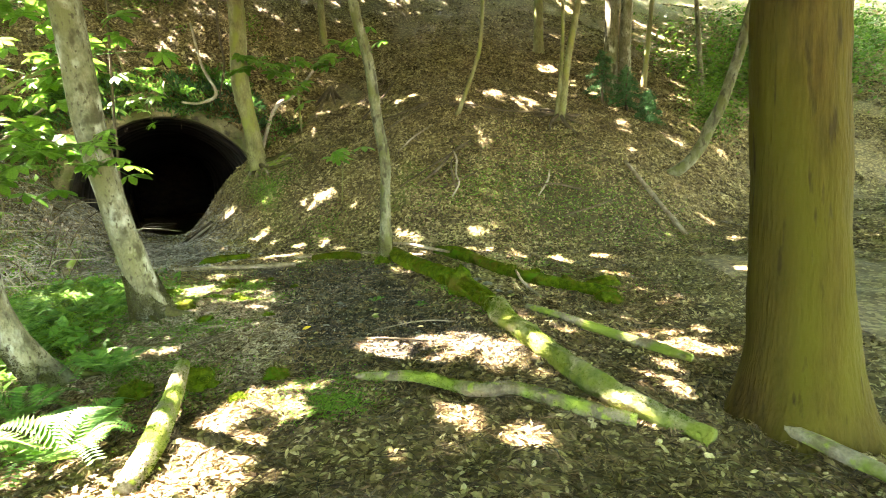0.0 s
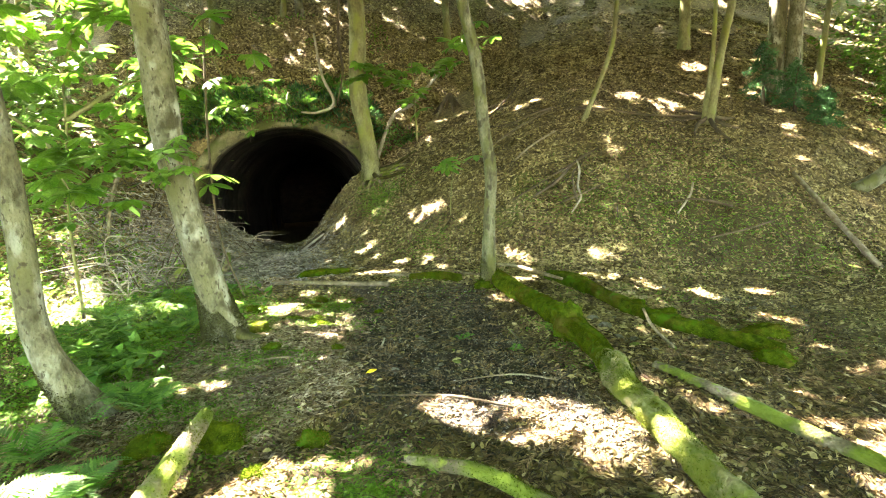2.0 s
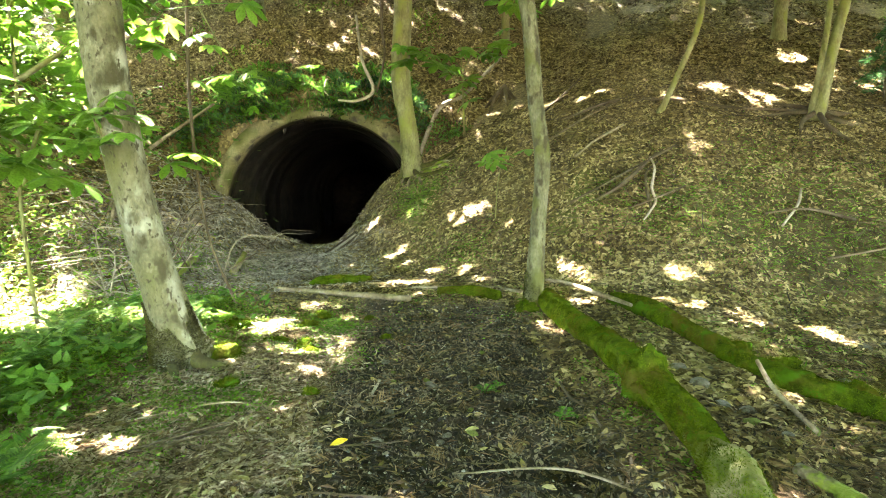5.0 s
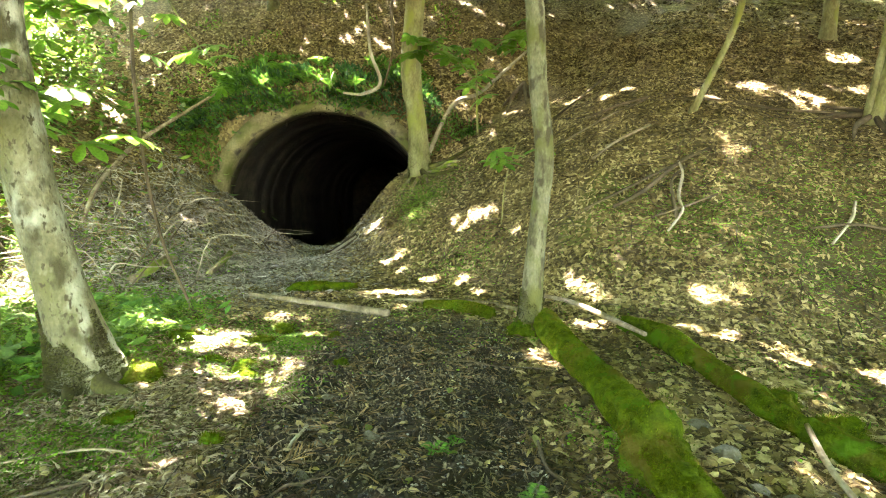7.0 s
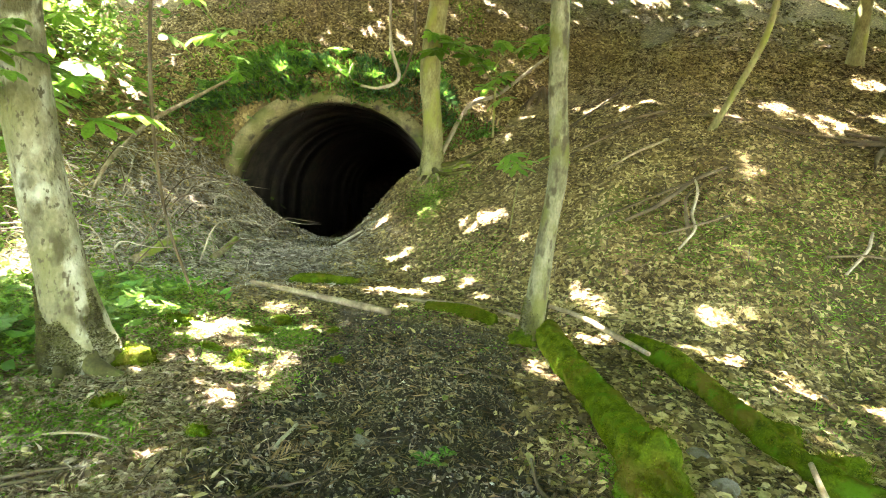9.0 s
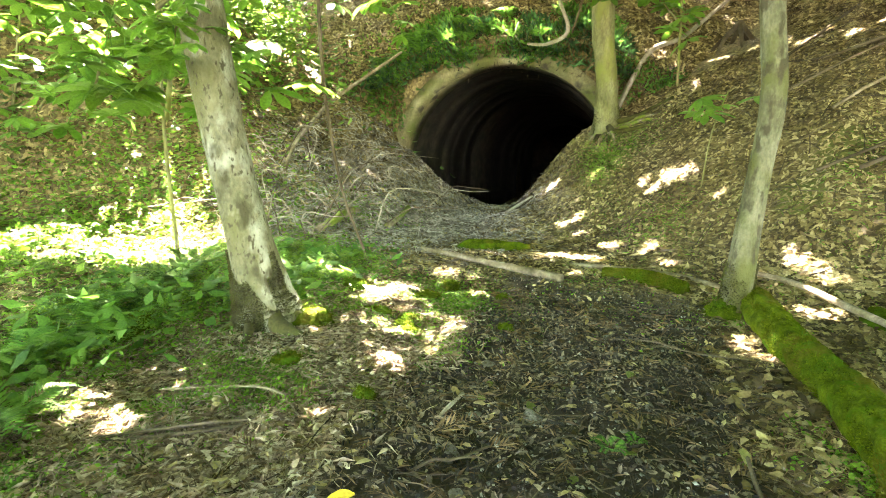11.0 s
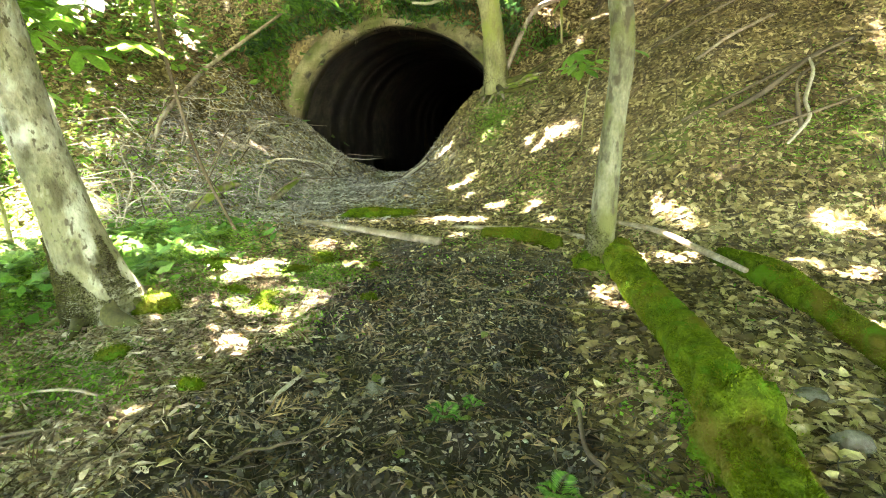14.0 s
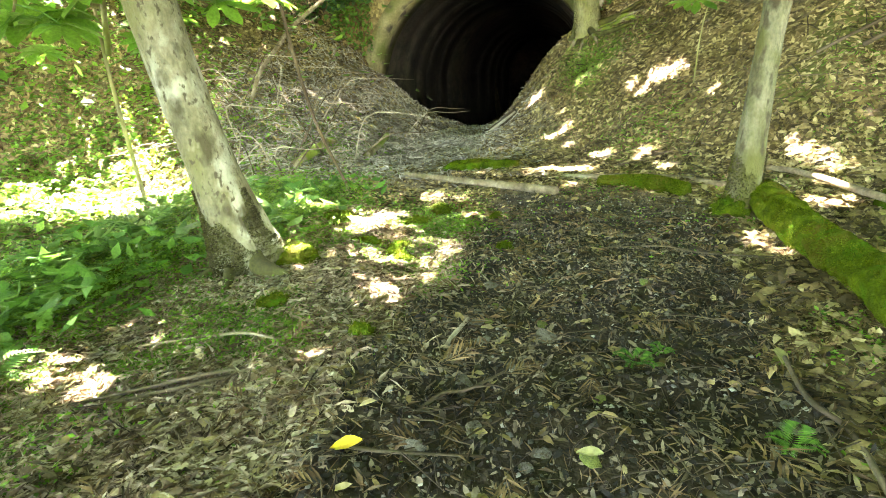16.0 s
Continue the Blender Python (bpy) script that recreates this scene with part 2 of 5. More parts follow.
def wet(x, y):
    """How far a point lies in the trodden black soil: 1 inside, 0 outside."""
    q = np.maximum(np.abs(x - WET_X - WET_LEAN * (y - WET_Y)) / WET_HALF[0], np.abs(y - WET_Y) / WET_HALF[1])
    return ss(1.12, 0.88, q + 0.2 * vnoise(x, y, 2.2, 31) + 0.1 * vnoise(x, y, 6, 32))


# ---- ground ----
def ground_material():
    """Brown litter soil with a wet black patch along the trodden way, grey fan by the portal and mossy tinges."""
    m = material("forest_floor", SOIL, 2.6, 0.95, 1.0, 30)
    nt = m.node_tree
    N, L = nt.nodes, nt.links
    bsdf = N["Principled BSDF"]
    col = bsdf.inputs["Base Color"].links[0].from_socket
    geo = next(n for n in N if n.type == "NEW_GEOMETRY")

    def patch(col, centre, half, turn, colour, edge=0.35, power=1.0, noise_scale=2.2):
        mp = N.new("ShaderNodeMapping")
        mp.vector_type = "TEXTURE"
        mp.inputs["Location"].default_value = (*centre, 0)
        mp.inputs["Rotation"].default_value = (0, 0, radians(turn))
        mp.inputs["Scale"].default_value = (half[0], half[1], 1000)
        L.new(geo.outputs["Position"], mp.inputs["Vector"])
        ln = N.new("ShaderNodeVectorMath")
        ln.operation = "LENGTH"
        L.new(mp.outputs[0], ln.inputs[0])
        nz = N.new("ShaderNodeTexNoise")
        nz.inputs["Scale"].default_value, nz.inputs["Detail"].default_value = noise_scale, 6
        L.new(geo.outputs["Position"], nz.inputs["Vector"])
        ad = N.new("ShaderNodeMath")
        ad.operation = "MULTIPLY_ADD"
        ad.inputs[1].default_value = 1.3
        L.new(nz.outputs[0], ad.inputs[0])
        L.new(ln.outputs["Value"], ad.inputs[2])
        mr = N.new("ShaderNodeMapRange")
        mr.inputs["From Min"].default_value, mr.inputs["From Max"].default_value = 1.65 + edge / 2, 1.65 - edge / 2
        mr.inputs["To Max"].default_value = power
        L.new(ad.outputs[0], mr.inputs["Value"])
        mb = N.new("ShaderNodeMix")
        mb.data_type = "RGBA"
        L.new(mr.outputs[0], mb.inputs["Factor"])
        L.new(col, mb.inputs["A"])
        mb.inputs["B"].default_value = (*colour, 1)
        return mb.outputs["Result"]

    # chips of fallen leaves, each of its own tone
    vo = N.new("ShaderNodeTexVoronoi")
    vo.inputs["Scale"].default_value = 17
    L.new(geo.outputs["Position"], vo.inputs["Vector"])
    sp = N.new("ShaderNodeSeparateColor")
    L.new(vo.outputs["Color"], sp.inputs[0])
    chips = N.new("ShaderNodeValToRGB")
    cr = chips.color_ramp
    cr.elements.new(0.6)
    for k, (at, c) in enumerate(((0.15, (0.04, 0.028, 0.01)), (0.6, (0.12, 0.09, 0.034)), (1.0, (0.26, 0.205, 0.095)))):
        cr.elements[k].position, cr.elements[k].color = at, (*c, 1)
    L.new(sp.outputs[0], chips.inputs[0])
    mc = N.new("ShaderNodeMix")
    mc.data_type = "RGBA"
    mc.inputs["Factor"].default_value = 0.6
    L.new(col, mc.inputs["A"])
    L.new(chips.outputs[0], mc.inputs["B"])
    col = mc.outputs["Result"]

    def maths(op, a, b):
        n = N.new("ShaderNodeMath")
        n.operation = op
        for k, q in enumerate((a, b)):
            if isinstance(q, (int, float)):
                n.inputs[k].default_value = q
            else:
                L.new(q, n.inputs[k])
        return n.outputs[0]

    def trodden(col, colour):
        """The black soil of the path, a slanted strip with frayed edges."""
        xyz = N.new("ShaderNodeSeparateXYZ")
        L.new(geo.outputs["Position"], xyz.inputs[0])
        mid = maths("MULTIPLY", maths("SUBTRACT", xyz.outputs[1], WET_Y), WET_LEAN)
        qx = maths("DIVIDE", maths("ABSOLUTE", maths("SUBTRACT", maths("SUBTRACT", xyz.outputs[0], WET_X), mid), 0), WET_HALF[0])
        qy = maths("DIVIDE", maths("ABSOLUTE", maths("SUBTRACT", xyz.outputs[1], WET_Y), 0), WET_HALF[1])
        nz = N.new("ShaderNodeTexNoise")
        nz.inputs["Scale"].default_value, nz.inputs["Detail"].default_value = 3.0, 6
        L.new(geo.outputs["Position"], nz.inputs["Vector"])
        q = maths("ADD", maths("MAXIMUM", qx, qy), maths("MULTIPLY", nz.outputs[0], 0.7))
        mr = N.new("ShaderNodeMapRange")
        mr.inputs["From Min"].default_value, mr.inputs["From Max"].default_value, mr.inputs["To Max"].default_value = 1.45, 1.22, 0.93
        L.new(q, mr.inputs["Value"])
        mb = N.new("ShaderNodeMix")
        mb.data_type = "RGBA"
        L.new(mr.outputs[0], mb.inputs["Factor"])
        L.new(col, mb.inputs["A"])
        mb.inputs["B"].default_value = (*colour, 1)
        return mb.outputs["Result"]

    # grey litter fan, paled to stand in for the open skylight on it
    col = patch(col, (-7.2, 12.0), (2.1, 3.6), 27, (0.2, 0.18, 0.155), 0.9, 0.75)
    col = patch(col, (-3.6, 7.9), (1.3, 1.3), 0, (0.06, 0.085, 0.015), 0.5, 0.75, 3.5)
    col = patch(col, (-5.8, 7.6), (1.8, 1.9), 0, (0.05, 0.08, 0.018), 0.6, 0.7, 3.0)
    col = patch(col, (-7.7, 10.9), (1.3, 1.2), 30, (0.06, 0.075, 0.016), 0.5, 0.7, 3.0)
    for x, y, a, b in ((-1.0, 13.7, 0.35, 0.5), (-0.7, 12.0, 0.4, 0.35), (-1.3, 12.9, 0.25, 0.4), (-5.0, 15.3, 0.5, 1.2), (2.0, 13.2, 1.6, 0.8)):
        col = patch(col, (x, y), (a, b), 20, (0.07, 0.085, 0.014), 0.5, 0.7, 3.5)
    col = patch(col, (3.0, 13.2), (2.0, 1.3), 0, (0.05, 0.039, 0.016), 0.6, 0.8, 2.5)
    col = trodden(col, (0.017, 0.013, 0.008))
    L.new(col, bsdf.inputs["Base Color"])
    return m


M_GROUND = ground_material()
GX = axis_steps([(-400, -60, 40), (-60, -16, 2.0), (-16, -10.5, 0.3), (-10.5, -5, 0.12), (-5, 3, 0.07), (3, 9, 0.2), (9, 60, 2.5), (60, 400, 40)])
GY = axis_steps([(-400, -40, 40), (-40, -1, 2.5), (-1, 3, 0.25), (3, 11, 0.07), (11, 18, 0.13), (18, 26, 0.4), (26, 70, 2.5), (70, 400, 40)])
gx, gy = np.meshgrid(GX, GY)
gz = land(gx, gy)
ground = tagged(new("ground", fast_mesh("ground", np.stack([gx, gy, gz], -1).reshape(-1, 3), grid_faces(len(GX), len(GY)), M_GROUND, True)),
                "brown leaf-littered forest floor rising into steep hillsides", "ground", kind="structure")


def bank_mesh():
    U = np.concatenate([[0.1, 0.1, 0.1, 0.1], np.linspace(0.11, 0.5, 6), np.linspace(0.6, 9, 60), np.linspace(10, 48, 20)])
    V = np.linspace(-6.5, 6.5, 130)
    uu, vv = np.meshgrid(U, V)
    uu = uu + 0.25 * ss(3.0, 4.5, np.abs(vv))
    x, y = PORTAL[0] + uu * AXIS[0] + vv * SIDE[0], PORTAL[1] + uu * AXIS[1] + vv * SIDE[1]
    z = bank(x, y) + 0.05 + 0.018 * vnoise(x, y, 7, 3) + 0.1 * vnoise(x, y, 2.2, 6) * ss(1.0, 0.1, uu)
    z = np.maximum(z, land(x, y, False) * (np.abs(vv) > 5) + 0.03)
    low = np.where(np.abs(vv) < 3.1, SPRING + np.sqrt(np.maximum(0.05, 3.1 ** 2 - vv ** 2)), -0.2)
    for k in range(3):
        f = k / 3.0
        z[:, k] = (low[:, k] * (1 - f) + np.maximum(z[:, 3], low[:, k]) * f)
        x[:, k] -= AXIS[0] * 0.06 * (1 - f)
        y[:, k] -= AXIS[1] * 0.06 * (1 - f)
    return fast_mesh("bank", np.stack([x, y, z], -1).reshape(-1, 3), grid_faces(len(U), len(V)), M_GROUND, True)


earth_bank = tagged(new("ground_bank", bank_mesh()), "earth bank overhanging the tunnel mouth, covered in litter", "ground", kind="structure")


# ---- tunnel ----
def at_uvz(u, v, z):
    return (PORTAL[0] + u * AXIS[0] + v * SIDE[0], PORTAL[1] + u * AXIS[1] + v * SIDE[1], z)


def arch_profile(r, n=44, drop=2.6):
    pts = [(-r * 0.985, SPRING - drop), (-r * 0.997, SPRING - drop / 2)]
    pts += [(-r * math.cos(a), SPRING + r * math.sin(a)) for a in np.linspace(0, math.pi, n)]
    return pts + [(r * 0.997, SPRING - drop / 2), (r * 0.985, SPRING - drop)]


def tunnel():
    thing = tagged(new("tunnel"), "abandoned arched concrete tunnel half buried in earth, black inside", "tunnel", kind="structure")
    inner, outer = arch_profile(RADIUS), arch_profile(RADIUS + 0.38)
    n = len(inner)
    V, F = [], []
    for u, prof in ((-0.02, inner), (0.0, outer), (0.9, outer), (0.9, inner)):
        for k, (v, z) in enumerate(prof):
            w = 0.02 * vnoise(v * 3, z * 3 + u, 1.0, 8)
            V.append(at_uvz(u + w, v, z + w))
    for a, b in ((0, 1), (1, 2), (2, 3), (3, 0)):
        F += [(a * n + k, a * n + k + 1, b * n + k + 1, b * n + k) for k in range(n - 1)]
    part("arch_ring", mesh("arch_ring", V, F, M_CONCRETE), thing, "weathered yellow-grey concrete arch ring with moss stains")
    # lining in stepped rings of formwork
    V, F, row = [], [], 0
    us = []
    u = 0.88
    k = 0
    rr = random.Random(11)
    while u < 34:
        step = rr.uniform(0.35, 1.1) if u < 9 else 2.0
        d0 = rr.uniform(0.0, 0.07)
        us += [(u, d0), (u + step * 0.97, d0 + rr.uniform(-0.015, 0.015))]
        u += step
    for u, dr in us:
        for v, z in arch_profile(RADIUS + 0.02 + dr):
            w = 0.05 * vnoise(u * 0.8 + v, z * 1.5, 1.2, 9)
            V.append(at_uvz(u, v + w, z + w))
    for r in range(len(us) - 1):
        F += [(r * n + k, (r + 1) * n + k, (r + 1) * n + k + 1, r * n + k + 1) for k in range(n - 1)]
    last = (len(us) - 1) * n
    F.append(tuple(range(last, last + n)))
    part("lining", mesh("lining", V, F, M_LINING), thing, "near-black lining with formwork rings, tunnel darkness put into its colour")
    return thing


tunnel()


# ---- trees ----
M_CANOPY = M_LEAF
TREES = {}


def tree(name, rows, mat, label, lump=0.06, flare=0.5, ground_z=None, top=None, seg=14, limbs=(), category="tree", seed=1):
    """rows: (x, y, z, radius) from the foot up as far as it is seen; the trunk runs on to top (x, y, z)."""
    thing = tagged(new(name), label, category)
    rows = [tuple(r) for r in rows]
    x, y, z, r = rows[0]
    z0 = float(land(x, y)) if ground_z is None else ground_z
    rows[0] = (x, y, min(z, z0) - 0.12, r * 1.1)
    if top:
        e = rows[-1]
        for f in (0.1, 0.28, 0.58, 1.0):
            rows.append((*(e[i] + (top[i] - e[i]) * f for i in range(3)), e[3] * (1 - 0.65 * f)))
    line = smooth_line(rows, 14 + 8 * len(rows))
    V, F = tube(line, seg, lump, seed, flare=lambda s: flare * np.exp(-s / 0.16))
    trunk = part("trunk", mesh("trunk", V, F, mat), thing)
    TREES[thing] = line
    for pts in limbs:
        V, F = tube(smooth_line(pts, 14), 7, 0.08, seed + 5)
        part("limb", mesh("limb", V, F, mat), thing)
    return thing


t_left = tree("tree", [(-3.85, 5.1, -0.5, 0.19), (-4.08, 4.92, -0.1, 0.15), (-4.2, 4.82, 0.45, 0.112), (-4.2, 4.81, 1.24, 0.1), (-4.22, 4.78, 2.06, 0.098), (-4.27, 4.7, 3.2, 0.09)],
              M_BARK, "pale lichen-blotched leaning tree with curved foot among ferns", top=(-4.6, 4.6, 9.5), seed=2, flare=0.2)
t_main = tree("tree", [(-4.0, 7.06, -0.25, 0.27), (-4.08, 6.97, 0.2, 0.195), (-4.18, 6.86, 0.95, 0.165), (-4.29, 6.74, 2.05, 0.17), (-4.31, 6.72, 2.9, 0.175), (-4.31, 6.66, 3.6, 0.17)],
              M_BARK, "stout pale grey tree with mossy blotched bark beside the path", top=(-4.5, 6.5, 11), seed=3, seg=24, flare=0.25)
t_portal = tree("tree", [(-5.82, 16.84, 1.8, 0.27), (-5.91, 16.8, 2.83, 0.24), (-6.04, 16.75, 3.8, 0.25), (-6.02, 16.75, 4.9, 0.25), (-5.95, 16.78, 6.0, 0.24)],
                M_BARK_GREEN, "greenish tree rooted on the rim of the tunnel mouth", top=(-6.0, 16.5, 13), seed=4)
t_slim = tree("tree", [(-1.24, 9.89, 0.0, 0.125), (-1.17, 9.91, 0.83, 0.095), (-1.12, 9.92, 1.55, 0.095), (-1.2, 9.9, 2.3, 0.092), (-1.28, 9.89, 3.3, 0.092), (-1.42, 9.86, 4.0, 0.09)],
              M_BARK_SLIM, "slim crooked pale tree at the head of the mossy log", top=(-2.0, 9.7, 9), seed=5)
t_thin = tree("tree", [(0.27, 16.34, 2.79, 0.066), (0.65, 16.34, 3.54, 0.059), (1.02, 16.34, 4.51, 0.059), (1.15, 16.34, 5.51, 0.056)], M_BARK_GREEN,
              "thin leaning young tree on the litter-covered slope", top=(1.6, 16.2, 11), seed=6)
t_clump = tree("tree", [(3.4, 16.95, 2.55, 0.136), (3.6, 16.91, 3.86, 0.102), (3.79, 16.88, 4.89, 0.095), (3.99, 16.81, 5.91, 0.088)], M_BARK_GREEN,
               "double-stemmed young tree with spreading roots on the slope", top=(4.4, 16.3, 11), seed=7,
               limbs=[[(3.28, 16.92, 2.5, 0.08), (3.43, 16.87, 3.85, 0.06), (3.5, 16.8, 5.1, 0.055), (3.58, 16.8, 8, 0.03)]])
t_pair = tree("tree", [(5.75, 20.12, 3.4, 0.272), (5.85, 20.11, 5.18, 0.232), (5.9, 20.08, 6.91, 0.224)], M_BARK, "large pale twin-stemmed tree high on the slope", top=(6.0, 20.1, 15), seed=8,
              limbs=[[(6.24, 19.93, 3.22, 0.24), (6.28, 19.93, 5.18, 0.208), (6.4, 19.88, 7.83, 0.192), (6.74, 19.76, 13.58, 0.08)]])
t_curved = tree("tree", [(5.8, 15.3, 0.75, 0.14), (6.4, 15.2, 0.98, 0.145), (6.85, 15.2, 1.5, 0.15), (7.05, 15.2, 1.95, 0.15), (7.4, 15.2, 2.65, 0.14), (7.85, 15.2, 4.05, 0.13)], M_BARK_SLIM,
                "tree trunk sweeping out of the slope in a hooked curve", top=(9.2, 15, 10), seed=9)
t_back = tree("tree", [(-5.05, 24.24, 6.6, 0.153), (-5.06, 24.24, 7.72, 0.14), (-5.06, 24.24, 8.94, 0.136)], M_BARK_GREEN, "straight young tree on exposed roots above the bank", top=(-5.0, 24.2, 16), seed=10)
t_high = tree("tree", [(4.0, 24.4, 5.76, 0.203), (4.06, 24.39, 7.64, 0.18), (4.11, 24.34, 9.48, 0.173)], M_BARK_GREEN, "shaded upright tree high on the slope", top=(4.2, 24.3, 16), seed=11)
t_cedar = tree("cedar", [(2.64, 3.97, -0.45, 0.47), (2.62, 3.98, -0.05, 0.39), (2.59, 4.0, 0.5, 0.345), (2.57, 4.02, 1.3, 0.315), (2.53, 4.05, 2.4, 0.3)], M_CEDAR,
               "thick straight cedar trunk with fibrous brown bark and flared foot", lump=0.05, flare=0.5, top=(2.4, 4.1, 16), seg=26, category="tree", seed=12)


FAR_STEMS = [(-10.2, 21.6, 0.13, -0.5), (-10.8, 21.3, 0.1, 0.7), (-12.6, 19.6, 0.16, -0.3), (7.6, 22.0, 0.09, 0.6),
             (10.8, 24.0, 0.1, -0.5), (-15.5, 14.5, 0.2, 0.4), (-17.0, 9.0, 0.25, -0.4), (-14.0, 5.0, 0.22, 0.3), (13, 15, 0.3, 0.3), (-9.0, 27, 0.25, 0.1)]
for k, (x, y, r, lean) in enumerate(FAR_STEMS):
    z = float(np.maximum(land(x, y), bank(x, y) if not (abs(uv_of(x, y)[1]) > 6.5 or uv_of(x, y)[0] < 0.2) else -9))
    tree("tree", [(x, y, z, r * 1.2), (x + lean * 0.3, y, z + 1.5, r), (x + lean * 0.7, y, z + 4, r * 0.9)], M_BARK_GREEN if k % 2 else M_BARK, "slender forest tree standing on the shaded hillside", ground_z=z, top=(x + lean, y, z + 10), seed=40 + k, seg=10)


# ---- fallen wood ----
def lying(name, rows, mat, label, lump=0.12, seg=14, n=40, seed=1, category="log", crust=0.0, parent=None):
    """rows: (x, y, height of the axis over the land, radius)."""
    line = smooth_line(rows, n)
    line[:, 2] += land(line[:, 0], line[:, 1], False)
    V, F = tube(line, seg, lump, seed)
    if crust:
        V = np.array(V)
        mid = np.repeat(line[:, :3], seg, axis=0)
        k = len(mid)
        out = V[:k] - mid
        f = vnoise(V[:k, 0] * 3 + V[:k, 2] * 5, V[:k, 1] * 3 - V[:k, 2] * 4, 2.0, seed) + 0.7 * vnoise(V[:k, 0] * 9 + V[:k, 2] * 9, V[:k, 1] * 9 + V[:k, 2] * 7, 1.7, seed + 1) + 0.5 * vnoise(V[:k, 0] * 25, V[:k, 1] * 25 + V[:k, 2] * 22, 1.5, seed + 2)
        V[:k] = mid + out * (1 + crust * f / np.maximum(0.05, np.linalg.norm(out, axis=1)))[:, None]
        V = V.tolist()
    if parent:
        return part(name, mesh(name, V, F, mat), parent, "pale flaking bark with yellow-green moss"), line
    ob = tagged(new(name), label, category)
    part("wood", mesh(name, V, F, mat), ob)
    return ob, line


log_main, LINE_MAIN = lying("fallen_log", [(-1.08, 9.95, 0.17, 0.13), (-0.72, 9.2, 0.13, 0.13), (-0.2, 8.2, 0.12, 0.122), (0.12, 7.4, 0.12, 0.13), (0.24, 7.1, 0.12, 0.125), (0.36, 6.8, 0.12, 0.115), (0.46, 6.4, 0.12, 0.1)],
                           M_MOSS, "long fallen log, mossy green, its top end bare and pale", 0.14, 40, 230, 3, crust=0.016)
bare_end, LINE_BARE = lying("bare_end", [(0.36, 6.8, 0.12, 0.08), (0.46, 6.35, 0.12, 0.1), (0.52, 6.15, 0.13, 0.13), (0.56, 5.8, 0.12, 0.125), (0.66, 5.5, 0.12, 0.1), (0.85, 5.0, 0.1, 0.1), (1.2, 4.1, 0.07, 0.09), (1.75, 3.5, 0.02, 0.07)],
                            M_BAREBARK, "", 0.2, 30, 150, 4, crust=0.012, parent=log_main)
log_side, LINE_SIDE = lying("fallen_log", [(-0.3, 10.35, 0.1, 0.1), (0.12, 9.95, 0.1, 0.13), (0.42, 9.4, 0.09, 0.095), (0.7, 8.9, 0.07, 0.09), (1.0, 8.4, 0.05, 0.09), (1.5, 8.0, 0.05, 0.1), (2.3, 7.6, 0.03, 0.09)],
                           M_MOSS, "shorter moss-grown log lying beside the larger one", 0.16, 28, 160, 5, crust=0.016)
branch_fore, LINE_FORE = lying("fallen_branch", [(-0.85, 4.5, 0.04, 0.035), (-0.31, 4.34, 0.08, 0.05), (0.0, 4.17, 0.05, 0.052), (0.2, 4.0, 0.09, 0.055), (0.5, 4.08, 0.06, 0.05), (0.85, 3.86, 0.05, 0.06), (1.3, 3.7, 0.03, 0.05)],
                               M_MOSSBARK, "moss-covered crooked branch lying on the litter", 0.15, 18, 130, 7, "branch", crust=0.008)
pale_pole, _ = lying("fallen_pole", [(-5.25, 10.15, 0.06, 0.032), (-4.0, 10.02, 0.07, 0.038), (-2.92, 9.88, 0.08, 0.045)], M_DEADWOOD, "pale barkless pole lying across the path head", 0.08, 10, 30, 9, "branch")
moss_piece, LINE_PIECE = lying("fallen_log", [(-2.75, 10.55, 0.05, 0.07), (-2.2, 10.5, 0.07, 0.1), (-1.8, 10.4, 0.05, 0.08)], M_MOSS, "short low moss-covered log half sunk in litter", 0.2, 12, 30, 11)
dead_pole, _ = lying("fallen_pole", [(-1.45, 11.1, 0.16, 0.02), (-0.86, 10.65, 0.2, 0.028), (-0.34, 10.05, 0.2, 0.03), (-0.06, 9.68, 0.2, 0.022)], M_DEADWOOD, "grey broken branch leaning on the mossy log", 0.08, 10, 24, 13, "branch")


# ---- canopy ----
# where the sun reaches the ground: x, y, radius
SUN_FORE = [(0.15, 5.1, 0.55), (-0.57, 5.4, 0.3), (0.35, 5.5, 0.15), (0.8, 4.7, 0.2), (1.77, 4.5, 0.2), (2.3, 5.6, 0.3), (1.25, 3.9, 0.2), (0.5, 3.45, 0.16), (-0.2, 3.35, 0.2), (0.05, 3.7, 0.16),
            (-1.67, 3.5, 0.62), (-1.5, 3.9, 0.3), (-2.68, 3.35, 0.36), (-1.9, 3.0, 0.4), (-0.03, 6.13, 0.16), (-0.98, 8.96, 0.3), (-0.75, 8.9, 0.16), (-1.25, 8.9, 0.14), (-1.5, 8.6, 0.1), (2.08, 10.3, 0.27), (3.0, 10.6, 0.36), (2.8, 9.1, 0.2), (4.95, 9.35, 0.26), (0.67, 10.7, 0.16)]
